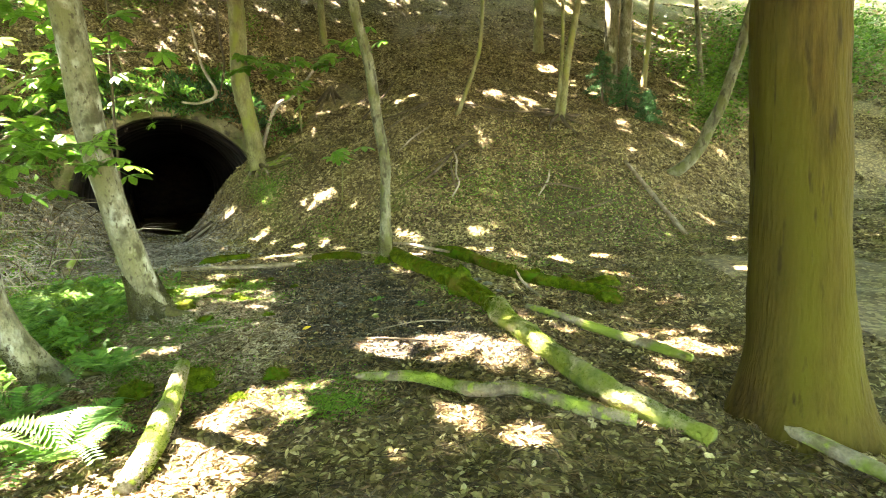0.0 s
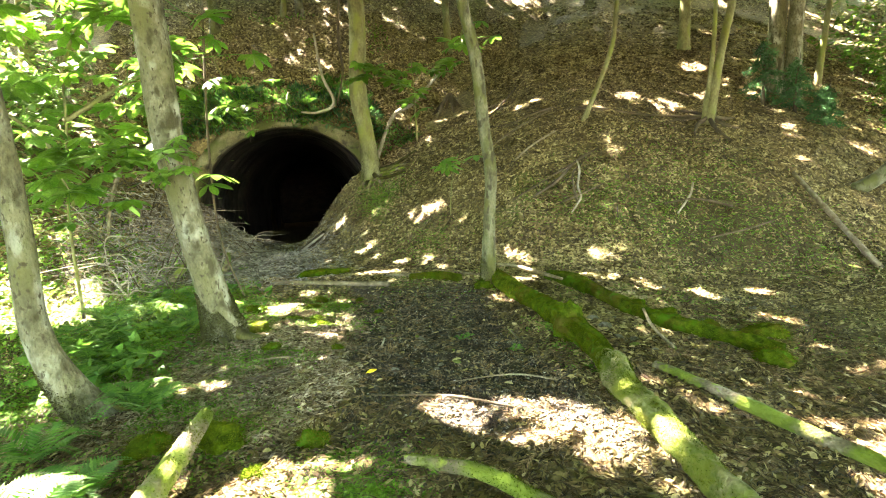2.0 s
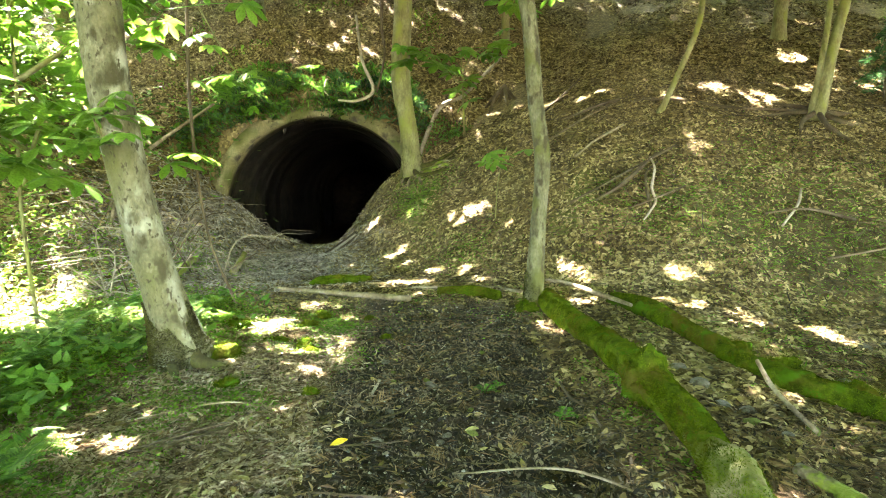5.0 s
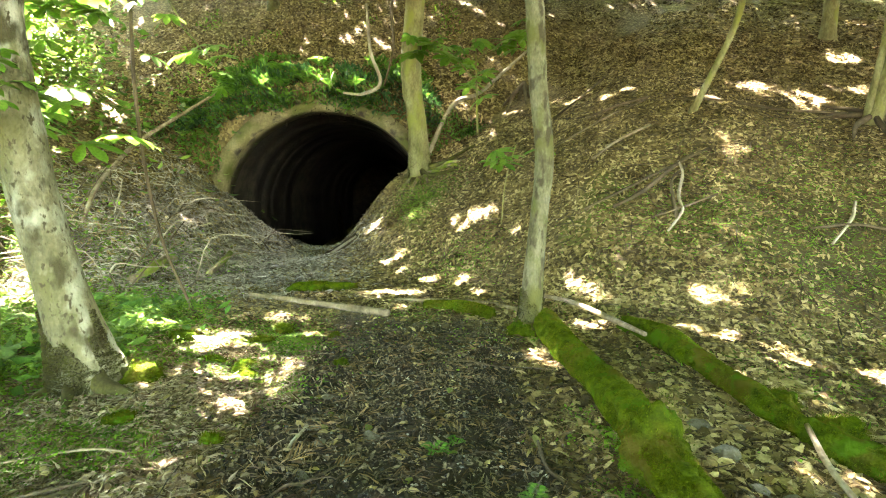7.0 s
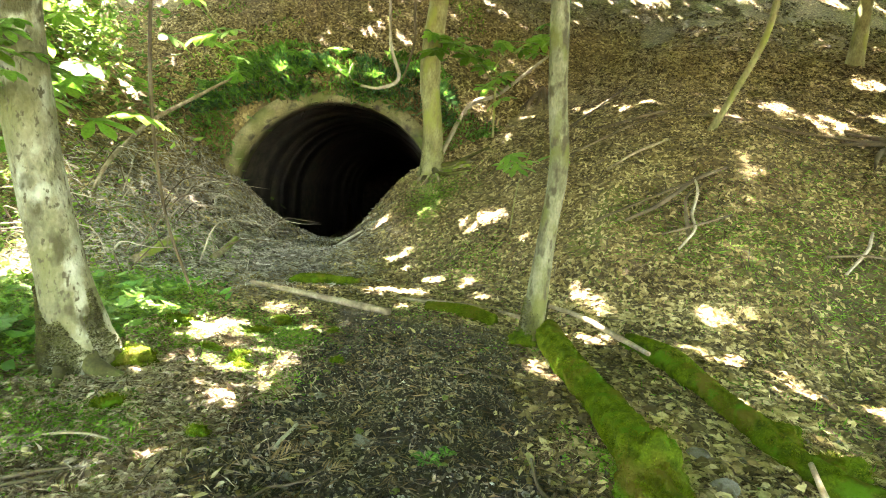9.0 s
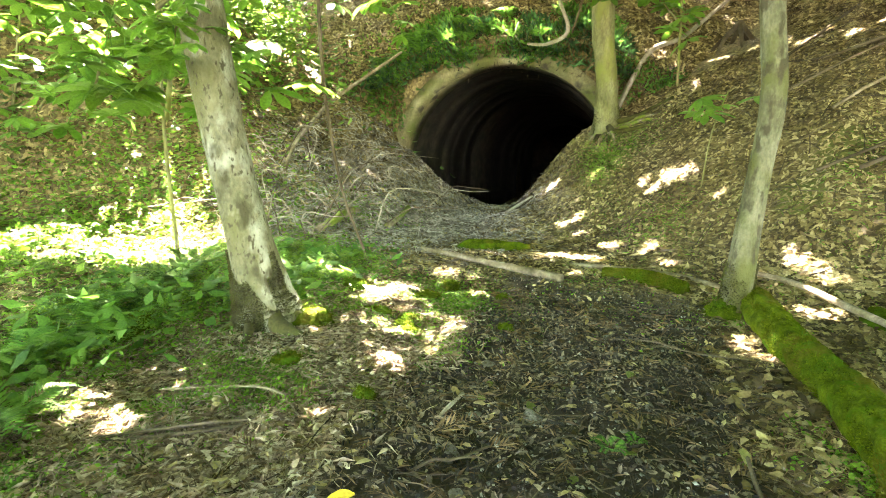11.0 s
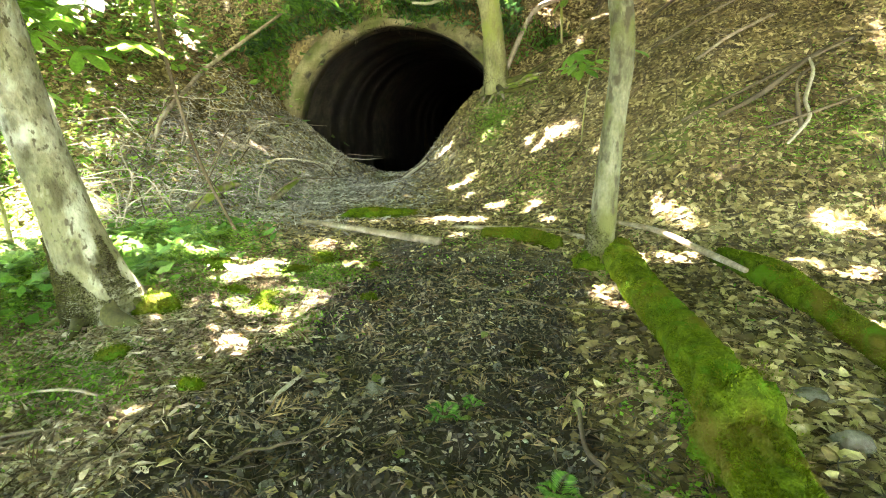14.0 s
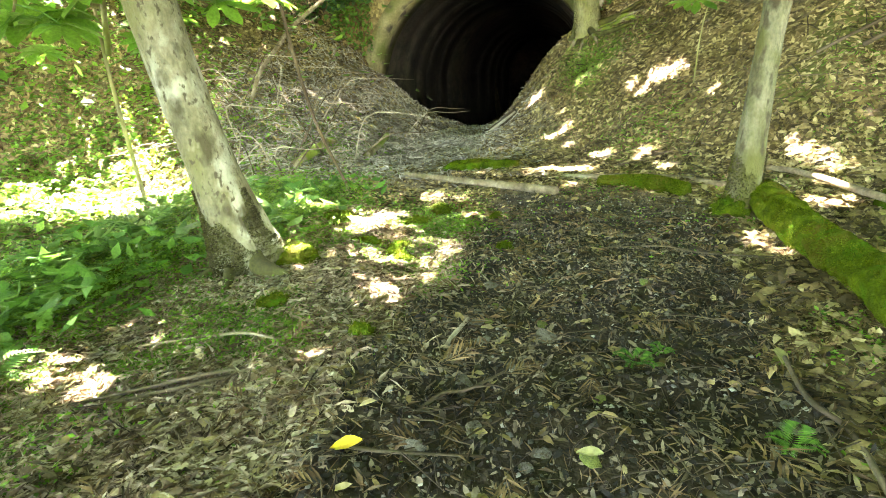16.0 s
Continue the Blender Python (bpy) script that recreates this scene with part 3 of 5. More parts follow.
SUN_SIDE = [(-2.95, 5.4, 0.14), (-3.76, 6.22, 0.16), (-3.4, 6.3, 0.14), (-3.15, 6.48, 0.11), (-3.68, 6.33, 0.14), (-3.75, 7.15, 0.16), (-3.4, 7.4, 0.13), (-3.1, 7.6, 0.1), (-3.45, 9.0, 0.15), (-3.9, 8.2, 0.2), (-3.5, 8.5, 0.14),
            (-3.3, 6.0, 0.26), (-2.9, 5.75, 0.16), (-2.5, 5.85, 0.14), (-2.35, 6.2, 0.14), (-3.0, 6.5, 0.2), (-3.5, 5.5, 0.2), (-9.5, 7.4, 1.8), (-8.0, 7.4, 1.0), (-7.1, 7.6, 0.45), (-9.6, 8.9, 0.6), (-10.6, 8.6, 0.8), (-12, 9.6, 1.6), (-10.5, 5.6, 1.8), (-12.5, 7.0, 1.4), (-13.0, 12.5, 1.5), (-14.5, 8.0, 1.8), (-9.8, 9.8, 0.3), (-8.3, 8.7, 0.3), (-5.3, 6.6, 0.25), (-5.9, 8.0, 0.25), (-4.9, 5.8, 0.25), (-5.0, 8.4, 0.2), (-4.6, 5.0, 0.25), (-15, 10, 2.5), (-16, 13, 2), (-9.6, 12.2, 0.16), (-8.0, 11.2, 0.12)]
SUN_SLOPE = [(-6.5, 15.7, 0.16), (-6.9, 15.35, 0.13), (-3.73, 11.45, 0.34), (-3.4, 14.12, 0.34), (-2.28, 13.47, 0.2), (-1.05, 11.68, 0.34), (-0.8, 11.4, 0.2), (0.56, 11.72, 0.26), (-4.8, 13.38, 0.24), (-4.3, 12.9, 0.16), (-3.5, 12.3, 0.14), (-5.65, 17.75, 0.36), (-5.25, 18.5, 0.32),
             (-6.07, 16.17, 0.24), (1.1, 15.1, 0.42), (0.98, 14.4, 0.22), (0.85, 13.0, 0.15), (1.34, 12.8, 0.2), (1.62, 18.2, 0.34), (2.6, 17.9, 0.36), (4.2, 22.25, 0.55), (-2.0, 30.0, 0.8), (5.45, 16.8, 0.3), (-8.5, 19, 0.22), (-7.4, 20, 0.25), (-9.6, 18.4, 0.22), (-6.2, 15.2, 0.12)]
SUN_HIGH = [(9.5, 21.5, 0.8), (11, 24.5, 0.9), (8.2, 19, 0.5), (7.2, 17.2, 0.4), (6.3, 15.0, 0.3), (8.8, 17.6, 0.4), (6.2, 13.4, 0.25), (13.5, 33, 0.9), (13.2, 29.7, 0.8), (6, 28, 0.5), (2, 33, 0.5)]
GAPS = SUN_FORE + SUN_SIDE + SUN_SLOPE + SUN_HIGH
_g = random.Random(77)
for x0, x1, y0, y1, lo, hi, k in ((-4.2, -2.3, 5.4, 8.8, 0.04, 0.1, 14), (-3.0, 5.0, 11.6, 19.0, 0.05, 0.14, 34), (4.5, 10.0, 11.0, 24.0, 0.08, 0.25, 34), (-9.5, -4.5, 9.5, 15.5, 0.05, 0.12, 10), (-4.0, 3.0, 9.8, 11.8, 0.05, 0.12, 10)):
    GAPS += [(_g.uniform(x0, x1), _g.uniform(y0, y1), _g.uniform(lo, hi)) for _ in range(k)]


def canopy_leaves(n):
    """Leaf sprays of unseen crowns overhead, placed to shade; gaps let the sun through."""
    x, y = RNG.uniform(-30, 20, n), RNG.uniform(-8, 38, n)
    far, mid = n // 8, n // 6
    x[:far], y[:far] = RNG.uniform(-70, 70, far), RNG.uniform(-40, 90, far)
    x[far:mid], y[far:mid] = RNG.uniform(-14, 4, mid - far), RNG.uniform(13, 30, mid - far)
    outer = (np.abs(x + 5) > 25) | (np.abs(y - 15) > 23)
    z = surface(x, y) * np.where(y > 12, 0.75, 0.6) + RNG.uniform(7.5, 14, n)
    # unseen leaves added to shade the trodden way, the upper slope and other ground
    zones = ((-2.3, 0.5, 5.7, 10.0, 4500), (-3.5, 4.0, 15.5, 25.0, 2500), (-2.5, 4.5, 10.8, 15.5, 2500), (-6, 6, 22, 36, 4500), (2.0, 4.5, 2.5, 4.8, 2500), (14, 34, 30, 50, 7000), (4.2, 10, 6, 17, 6500), (8, 16, 6, 26, 9000), (-9, -5, 9.5, 14, 2500), (8, 40, 24, 60, 16000), (16, 40, 0, 30, 9000), (-1.0, 3.6, 1.0, 4.8, 2200), (1.5, 6, 8, 15, 5000), (-3.6, -1.9, 4.4, 5.5, 1200))
    for x0, x1, y0, y1, k in zones:
        qx, qy, qh = RNG.uniform(x0, x1, k), RNG.uniform(y0, y1, k), RNG.uniform(8, 13, k)
        x, y = np.append(x, qx + SUN.x / SUN.z * qh), np.append(y, qy + SUN.y / SUN.z * qh)
        z, outer = np.append(z, surface(qx, qy) + qh), np.append(outer, np.zeros(k, bool))
    n = len(x)
    keep = vnoise(x, y, 0.35, 21) + 0.6 * vnoise(x, y, 0.9, 22) > -1.1
    keep[:far] &= outer[:far]
    px, py = x.copy(), y.copy()
    g = np.zeros(n)
    for _ in range(3):
        px, py = x - SUN.x / SUN.z * (z - g), y - SUN.y / SUN.z * (z - g)
        g = surface(px, py)
    size = np.where(outer, 1.1, 0.27)
    wob = 0.5 * vnoise(px, py, 3.5, 23) + 0.5 * vnoise(px, py, 9.0, 24)
    twigs = vnoise(px, py, 4.5, 25) + 0.6 * vnoise(px, py, 10.0, 26)
    # leaves dropped to brighten the mossy side of the path and the herbs
    thin = (px > -4.7) & (px < -2.3) & (py > 5.4) & (py < 9.6) & (wet(px, py) < 0.3)
    keep &= ~(thin & (vnoise(px, py, 3.0, 27) + 0.7 * vnoise(px, py, 8.0, 28) > 0.15) & (RNG.uniform(size=n) < 0.6))
    # leaves dropped at random to brighten the upper slope
    keep &= ~((np.abs(px + 2) < 6.5) & (py > 17) & (py < 32) & (RNG.uniform(size=n) < 0.35))
    for cx, cy, r in GAPS:
        # leaves are smaller at the edge of a gap, and sprays of them cross it
        near = r < 1
        d = np.hypot(px - cx, py - cy) - r * (0.8 if near else 1) * (1 + wob)
        if near:
            d = np.maximum(d, (0.12 - twigs) * 0.2)
        keep &= d > 0.02
        size = np.minimum(size, np.clip(d * 1.1, 0.1, 2))
    return x[keep], y[keep], z[keep], size[keep]


def leaf_cards(c, size, seed):
    """A kite-shaped leaf of two bent faces at each centre."""
    r = np.random.default_rng(seed)
    n = len(c)
    a = r.normal(size=(n, 3))
    a[:, 2] *= 0.45
    a /= np.linalg.norm(a, axis=1)[:, None]
    b = r.normal(size=(n, 3))
    b[:, 2] *= 0.45
    b -= (a * b).sum(1)[:, None] * a
    b /= np.linalg.norm(b, axis=1)[:, None] + 1e-9
    nrm = np.cross(a, b)
    s = (size * r.uniform(0.7, 1.3, n))[:, None]
    V = np.stack([c - a * s, c + b * s * 0.5 - nrm * s * 0.12, c + a * s, c - b * s * 0.5 - nrm * s * 0.12], 1).reshape(-1, 3)
    i = np.arange(n)[:, None] * 4
    F = np.concatenate([i + [[0, 1, 2]], i + [[0, 2, 3]]])
    return V, F


def crowns():
    x, y, z, size = canopy_leaves(200000)
    c = np.stack([x, y, z], 1)
    things = list(TREES)
    tops = np.array([TREES[t][-1, :2] for t in things])
    near = np.argmin(((c[:, None, :2] - tops[None]) ** 2).sum(2), 1)
    for k, thing in enumerate(things):
        sel = c[near == k]
        if len(sel):
            V, F = leaf_cards(sel, size[near == k], 100 + k)
            part("crown", fast_mesh("crown", V, F, M_CANOPY), thing, "green crown out of view, its leaves and gaps placed to dapple the ground")


crowns()


# ---- ground cover ----
M_LITTER = material("dry_leaf_litter", [(0.045, 0.03, 0.01), (0.115, 0.085, 0.03), (0.2, 0.155, 0.062), (0.34, 0.28, 0.14)], 1.2, 0.85, 0.2, 60, leaf=0.15, island=0.55)
# tan needle litter, lightened to stand in for sun the boughs keep off
M_LITTER_PALE = material("lightened_litter", [(0.14, 0.1, 0.062), (0.27, 0.21, 0.14), (0.44, 0.37, 0.27)], 1.2, 0.85, 0.2, 60, leaf=0.15, island=0.55)
M_FOOTMOSS = material("brown_green_moss", [(0.022, 0.018, 0.006), (0.048, 0.044, 0.012), (0.072, 0.078, 0.014)], 5, 0.95, 0.0, 60, leaf=0.15, island=0.4)
# grey twig litter, its tone raised for the skylight falling on the fan
M_LITTER_GREY = material("grey_twig_litter", [(0.09, 0.08, 0.066), (0.2, 0.18, 0.155), (0.36, 0.34, 0.3)], 1.2, 0.8, 0.2, 60, island=0.55)
M_TWIG = material("twig_bark", [(0.025, 0.018, 0.01), (0.055, 0.04, 0.022), (0.11, 0.085, 0.052)], 2, 0.9, 0.3, 60, island=0.5)
M_PALE = material("bleached_wood", [(0.14, 0.115, 0.08), (0.23, 0.2, 0.15), (0.33, 0.3, 0.24)], 5, 0.85, 0.4, 50)
M_SPRAY = material("brown_cedar_spray", [(0.05, 0.031, 0.014), (0.12, 0.078, 0.036), (0.24, 0.165, 0.085)], 2, 0.85, 0.2, 60, leaf=0.2, island=0.5)
M_STONE = material("grey_stone", [(0.035, 0.034, 0.027), (0.075, 0.072, 0.058), (0.13, 0.125, 0.1)], 7, 0.8, 0.8, 40, per=True, island=0.4,
                   blotch=[((0.06, 0.048, 0.028), 2.5, 0.48, 0.62), ((0.06, 0.075, 0.014), 3.5, 0.6, 0.7)])
M_STONE_MOSS = material("mossy_stone", [(0.06, 0.06, 0.04), (0.08, 0.1, 0.025), (0.12, 0.15, 0.025)], 9, 0.9, 0.7, 70, per=True, island=0.3)
M_PEBBLE = material("pebbles", [(0.03, 0.03, 0.027), (0.08, 0.08, 0.07), (0.3, 0.29, 0.25)], 3, 0.7, 0.3, 80, island=0.6)
M_DEBRIS = material("soil_crumbs", [(0.01, 0.008, 0.006), (0.026, 0.02, 0.013), (0.06, 0.047, 0.03), (0.16, 0.13, 0.085)], 2, 0.8, 0.2, 80, island=0.8)
M_HERB = material("fresh_herb", [(0.06, 0.13, 0.012), (0.11, 0.22, 0.02), (0.17, 0.3, 0.035)], 2, 0.6, 0.1, 60, leaf=0.5, island=0.5)
M_FERN = material("fern_green", [(0.04, 0.12, 0.015), (0.08, 0.19, 0.025), (0.12, 0.25, 0.035)], 2, 0.6, 0.1, 60, leaf=0.4, island=0.4)
M_CHESTNUT = material("chestnut_leaf", [(0.05, 0.14, 0.015), (0.1, 0.22, 0.025), (0.16, 0.3, 0.04)], 1.2, 0.45, 0.15, 50, leaf=0.55, island=0.3)
M_CONIFER = material("conifer_green", [(0.015, 0.06, 0.015), (0.03, 0.1, 0.025), (0.05, 0.14, 0.035)], 2, 0.6, 0.1, 60, leaf=0.2, island=0.4)
M_PALELEAF = material("pale_green_leaf", [(0.2, 0.2, 0.07), (0.32, 0.31, 0.13)], 12, 0.6, 0.1, 60, leaf=0.2)
M_YELLOW = material("yellow_leaf", [(0.6, 0.42, 0.03), (0.72, 0.52, 0.05)], 12, 0.5, 0.1, 60, leaf=0.3)
M_MOSSFUZZ = material("moss_shoots", [(0.024, 0.04, 0.003), (0.062, 0.09, 0.006), (0.1, 0.128, 0.01)], 6, 1.0, 0.0, 60, leaf=0.1, island=0.3, spec=0.02,
                      blotch=[((0.078, 0.066, 0.012), 2.5, 0.52, 0.68)])


def land_normal(x, y):
    e = 0.06
    nx, ny = -(land(x + e, y) - land(x - e, y)) / (2 * e), -(land(x, y + e) - land(x, y - e)) / (2 * e)
    n = np.stack([nx, ny, np.ones_like(nx)], 1)
    return n / np.linalg.norm(n, axis=1)[:, None]


def frames_on(n, r, tilt):
    """Random lying axes a, b about normals n jittered by tilt."""
    m = n + r.normal(size=n.shape) * tilt
    m /= np.linalg.norm(m, axis=1)[:, None]
    a = r.normal(size=n.shape)
    a -= (a * m).sum(1)[:, None] * m
    a /= np.linalg.norm(a, axis=1)[:, None]
    return a, np.cross(m, a), m


def kites(c, a, b, m, length, width, curl):
    """Bent leaf shapes: tip, two shoulders, stalk; two faces each."""
    L_, W, C = length[:, None], width[:, None], curl[:, None]
    V = np.stack([c - a * L_, c + b * W + m * C - a * L_ * 0.1, c + a * L_ + m * C * 0.5, c - b * W + m * C - a * L_ * 0.1], 1).reshape(-1, 3)
    i = np.arange(len(c))[:, None] * 4
    return V, np.concatenate([i + [[0, 1, 2]], i + [[0, 2, 3]]])


def ovals(c, a, b, m, length, width, curl):
    """Bent oval leaves: stalk, two shoulders a side, tip; four faces each."""
    L_, W, C = length[:, None], width[:, None], curl[:, None]
    V = np.stack([c - a * L_, c - a * L_ * 0.45 + b * W * 0.85 + m * C * 0.8, c + a * L_ * 0.35 + b * W * 0.9 + m * C, c + a * L_ + m * C * 0.3,
                  c + a * L_ * 0.35 - b * W * 0.9 + m * C * 0.7, c - a * L_ * 0.45 - b * W * 0.85 + m * C * 0.9], 1).reshape(-1, 3)
    i = np.arange(len(c))[:, None] * 6
    return V, np.concatenate([i + [[0, 1, 5]], i + [[1, 2, 5]], i + [[5, 2, 4]], i + [[2, 3, 4]]])


def blob_points(blobs, r):
    """Points in soft round patches (x, y, radius, count)."""
    out = [np.stack([cx + r.normal(size=k) * rad * 0.5, cy + r.normal(size=k) * rad * 0.5], 1) for cx, cy, rad, k in blobs]
    return np.concatenate(out)


def litter(name, n, xr, yr, size, mat, label, seed, keep=None, tilt=0.35, aspect=0.45, lift=0.012):
    r = np.random.default_rng(seed)
    x, y = r.uniform(*xr, n), r.uniform(*yr, n)
    ok = not_in_tunnel(x, y)
    if keep is not None:
        ok &= r.uniform(size=n) < keep(x, y)
    x, y = x[ok], y[ok]
    c = np.stack([x, y, land(x, y) + lift], 1)
    a, b, m = frames_on(land_normal(x, y), r, tilt)
    s = size * r.uniform(0.5, 1.4, len(x))
    leaf = ovals if yr[1] < 13 and aspect > 0.2 else kites
    V, F = leaf(c, a, b, m, s, s * aspect * r.uniform(0.6, 1.2, len(x)), s * r.uniform(-0.3, 0.5, len(x)))
    return tagged(new(name, fast_mesh(name, V, F, mat)), label, "leaf litter", kind="stuff")


def grey_zone(x, y):
    u, v = uv_of(x, y)
    return ss(2.2, 0.6, np.abs(v + 1.6) / 1.6) * ss(-8, -5.5, u)


litter("leaf_litter", 130000, (-9, 9.5), (10.3, 24), 0.046, M_LITTER, "brown dead leaves strewn over the hillside", 41, lambda x, y: 1 - 0.8 * grey_zone(x, y) - 0.55 * ss(1.2, 0.5, np.hypot((x - 3.0) / 2.0, (y - 13.2) / 1.3) + 0.3 * vnoise(x, y, 1.8, 35)))
litter("leaf_litter", 60000, (-9, 4.5), (2.2, 10.8), 0.034, M_LITTER, "brown dead leaves and needles covering the forest floor", 42, lambda x, y: 1 - 0.9 * wet(x, y) - 0.4 * grey_zone(x, y))
litter("leaf_litter", 26000, (-2.0, 1.6), (7.6, 12.5), 0.05, M_LITTER, "drift of pale brown leaves beside the fallen log", 43, lambda x, y: (1 - wet(x, y)) * 0.9)
litter("twig_litter", 64000, (-12.5, -3), (8.2, 16.8), 0.06, M_LITTER_GREY, "grey twigs and bark flakes on the earth fan before the tunnel", 44, grey_zone, aspect=0.12, tilt=0.5, lift=0.02)
litter("needle_litter", 70000, (-4.5, 3.2), (2.4, 9.5), 0.04, M_SPRAY, "brown cedar needles scattered on the floor", 45, lambda x, y: 1 - 0.7 * wet(x, y), aspect=0.05, tilt=0.4)
litter("leaf_litter", 90000, (-14, 22), (20, 40), 0.075, M_LITTER, "dead leaves covering the upper hillside", 48)
litter("leaf_litter", 50000, (7, 19), (4, 28), 0.065, M_LITTER, "dead leaves strewn under the far trees", 50)
litter("leaf_litter", 36000, (17, 40), (10, 46), 0.12, M_LITTER, "dead leaves under the far trees up the valley", 67)
litter("leaf_litter", 26000, (-18, -8), (4, 18), 0.06, M_LITTER, "dead leaves on the bank beyond the tunnel", 49)
litter("leaf_litter", 16000, (-13, -2), (17, 27), 0.07, M_LITTER, "dead leaves on the bank above the tunnel", 46)


litter("soil_debris", 60000, (-4.6, 2.2), (4.2, 10.2), 0.013, M_DEBRIS, "crumbs of bark, leaf and stem on the soil", 57, lambda x, y: 0.25 + 0.75 * wet(x, y), tilt=0.9, aspect=0.5, lift=0.008)
litter("soil_debris", 26000, (-4.6, 2.2), (4.2, 9.0), 0.022, M_DEBRIS, "broken bits of dark leaf and bark on the path", 58, lambda x, y: 0.3 + 0.7 * wet(x, y), tilt=0.7, aspect=0.4, lift=0.012)

litter("leaf_litter", 30000, (-4.7, -1.8), (4.6, 8.8), 0.028, M_LITTER_PALE, "pale dry leaf scraps and bark along the path edge", 65, lambda x, y: 1 - wet(x, y))
litter("needle_litter", 40000, (-4.7, -1.7), (4.4, 8.4), 0.045, M_LITTER_PALE, "pinkish brown dry cedar needles along the path edge", 66, lambda x, y: 1 - 0.95 * wet(x, y), aspect=0.05, tilt=0.4)


def bank_litter(n, seed):
    r = np.random.default_rng(seed)
    u, v = 0.15 + 29 * r.uniform(size=n) ** 1.7, r.uniform(-6.4, 6.4, n)
    x, y = PORTAL[0] + u * AXIS[0] + v * SIDE[0], PORTAL[1] + u * AXIS[1] + v * SIDE[1]
    c = np.stack([x, y, bank(x, y) + 0.085], 1)
    nrm = np.tile(np.array([[0.36, -0.71, 0.75]]), (n, 1))
    a, b, m = frames_on(nrm, r, 0.4)
    s = 0.06 * r.uniform(0.5, 1.4, n)
    V, F = kites(c, a, b, m, s, s * 0.45, s * r.uniform(-0.3, 0.5, n))
    tagged(new("leaf_litter", fast_mesh("leaf_litter", V, F, M_LITTER)), "dead leaves lying on the bank over the portal", "leaf litter", kind="stuff")


bank_litter(64000, 47)


def twig_field(name, n, xr, yr, length, thick, mat, label, seed, keep=None):
    """Loose bent twigs: three-sided, two joints each."""
    r = np.random.default_rng(seed)
    x, y = r.uniform(*xr, n), r.uniform(*yr, n)
    ok = not_in_tunnel(x, y)
    if keep is not None:
        ok &= r.uniform(size=n) < keep(x, y)
    x, y = x[ok], y[ok]
    n = len(x)
    h, ln = r.uniform(0, 2 * np.pi, n), length * r.uniform(0.35, 1.5, n)
    th = thick * r.uniform(0.5, 1.5, n)
    pts = []
    bend = r.normal(size=n) * 0.25
    for k, f in enumerate((-0.5, 0.0, 0.5)):
        ang = h + bend * f
        px, py = x + np.cos(ang) * ln * f, y + np.sin(ang) * ln * f
        pts.append(np.stack([px, py, land(px, py) + th + r.uniform(0, 0.03, n)], 1))
    V = []
    for k, p in enumerate(pts):
        w = th * (1, 0.85, 0.5)[k]
        side = np.stack([-np.sin(h), np.cos(h), np.zeros(n)], 1)
        for q in range(3):
            an = q * 2.094
            V.append(p + side * (w * math.cos(an))[:, None] + np.array([[0, 0, 1.0]]) * (w * math.sin(an))[:, None])
    V = np.stack(V, 1).reshape(-1, 3)
    i = np.arange(n)[:, None] * 9
    F = np.concatenate([i + [[k * 3 + q, k * 3 + (q + 1) % 3, k * 3 + 3 + (q + 1) % 3, k * 3 + 3 + q]] for k in range(2) for q in range(3)])
    return tagged(new(name, fast_mesh(name, V, F, mat)), label, "twigs", kind="stuff")


twig_field("loose_twigs", 6500, (-6.5, 3.5), (2.6, 10.5), 0.2, 0.0036, M_TWIG, "thin brown twigs strewn across the path", 51)
twig_field("loose_twigs", 2600, (-7, 8), (10.5, 19), 0.4, 0.007, M_TWIG, "fallen twigs scattered over the slope", 52)
twig_field("loose_twigs", 2600, (-12, -4), (8.5, 16.5), 0.42, 0.007, M_LITTER_GREY, "grey dead twigs heaped on the earth fan", 53, grey_zone)


def cedar_sprays(n, seed):
    """Fallen brown cedar sprigs, each a stem with paired branchlets."""
    r = np.random.default_rng(seed)
    x, y = r.uniform(-3.6, 2.4, n), r.uniform(3.2, 9.3, n)
    c = np.stack([x, y, land(x, y) + 0.03], 1)
    a, b, m = frames_on(land_normal(x, y), r, 0.18)
    ln = r.uniform(0.05, 0.11, n)
    C, A, B, M, LL, W = [], [], [], [], [], []
    for f in np.linspace(-1, 1, 8):
        for sgn in (-1, 1):
            d = a * 0.75 + b * sgn * 0.6 + m * r.normal(size=(n, 1)) * 0.2
            d /= np.linalg.norm(d, axis=1)[:, None]
            w = ln * 0.42 * (1.1 - 0.5 * f)
            C.append(c + a * (ln * f)[:, None] + d * w[:, None])
            A.append(d)
            B.append(np.cross(m, d))
            M.append(m)
            LL.append(w)
            W.append(w * 0.1 + 0.0014)
    C.append(c)
    A.append(a)
    B.append(b)
    M.append(m)
    LL.append(ln * 1.15)
    W.append(ln * 0.03)
    C, A, B, M, LL, W = (np.concatenate(q) for q in (C, A, B, M, LL, W))
    V, F = kites(C, A, B, M, LL, W, LL * 0.05)
    tagged(new("cedar_sprigs", fast_mesh("cedar_sprigs", V, F, M_SPRAY)), "withered brown cedar sprigs lying on the path", "twigs", kind="stuff")


cedar_sprays(290, 55)


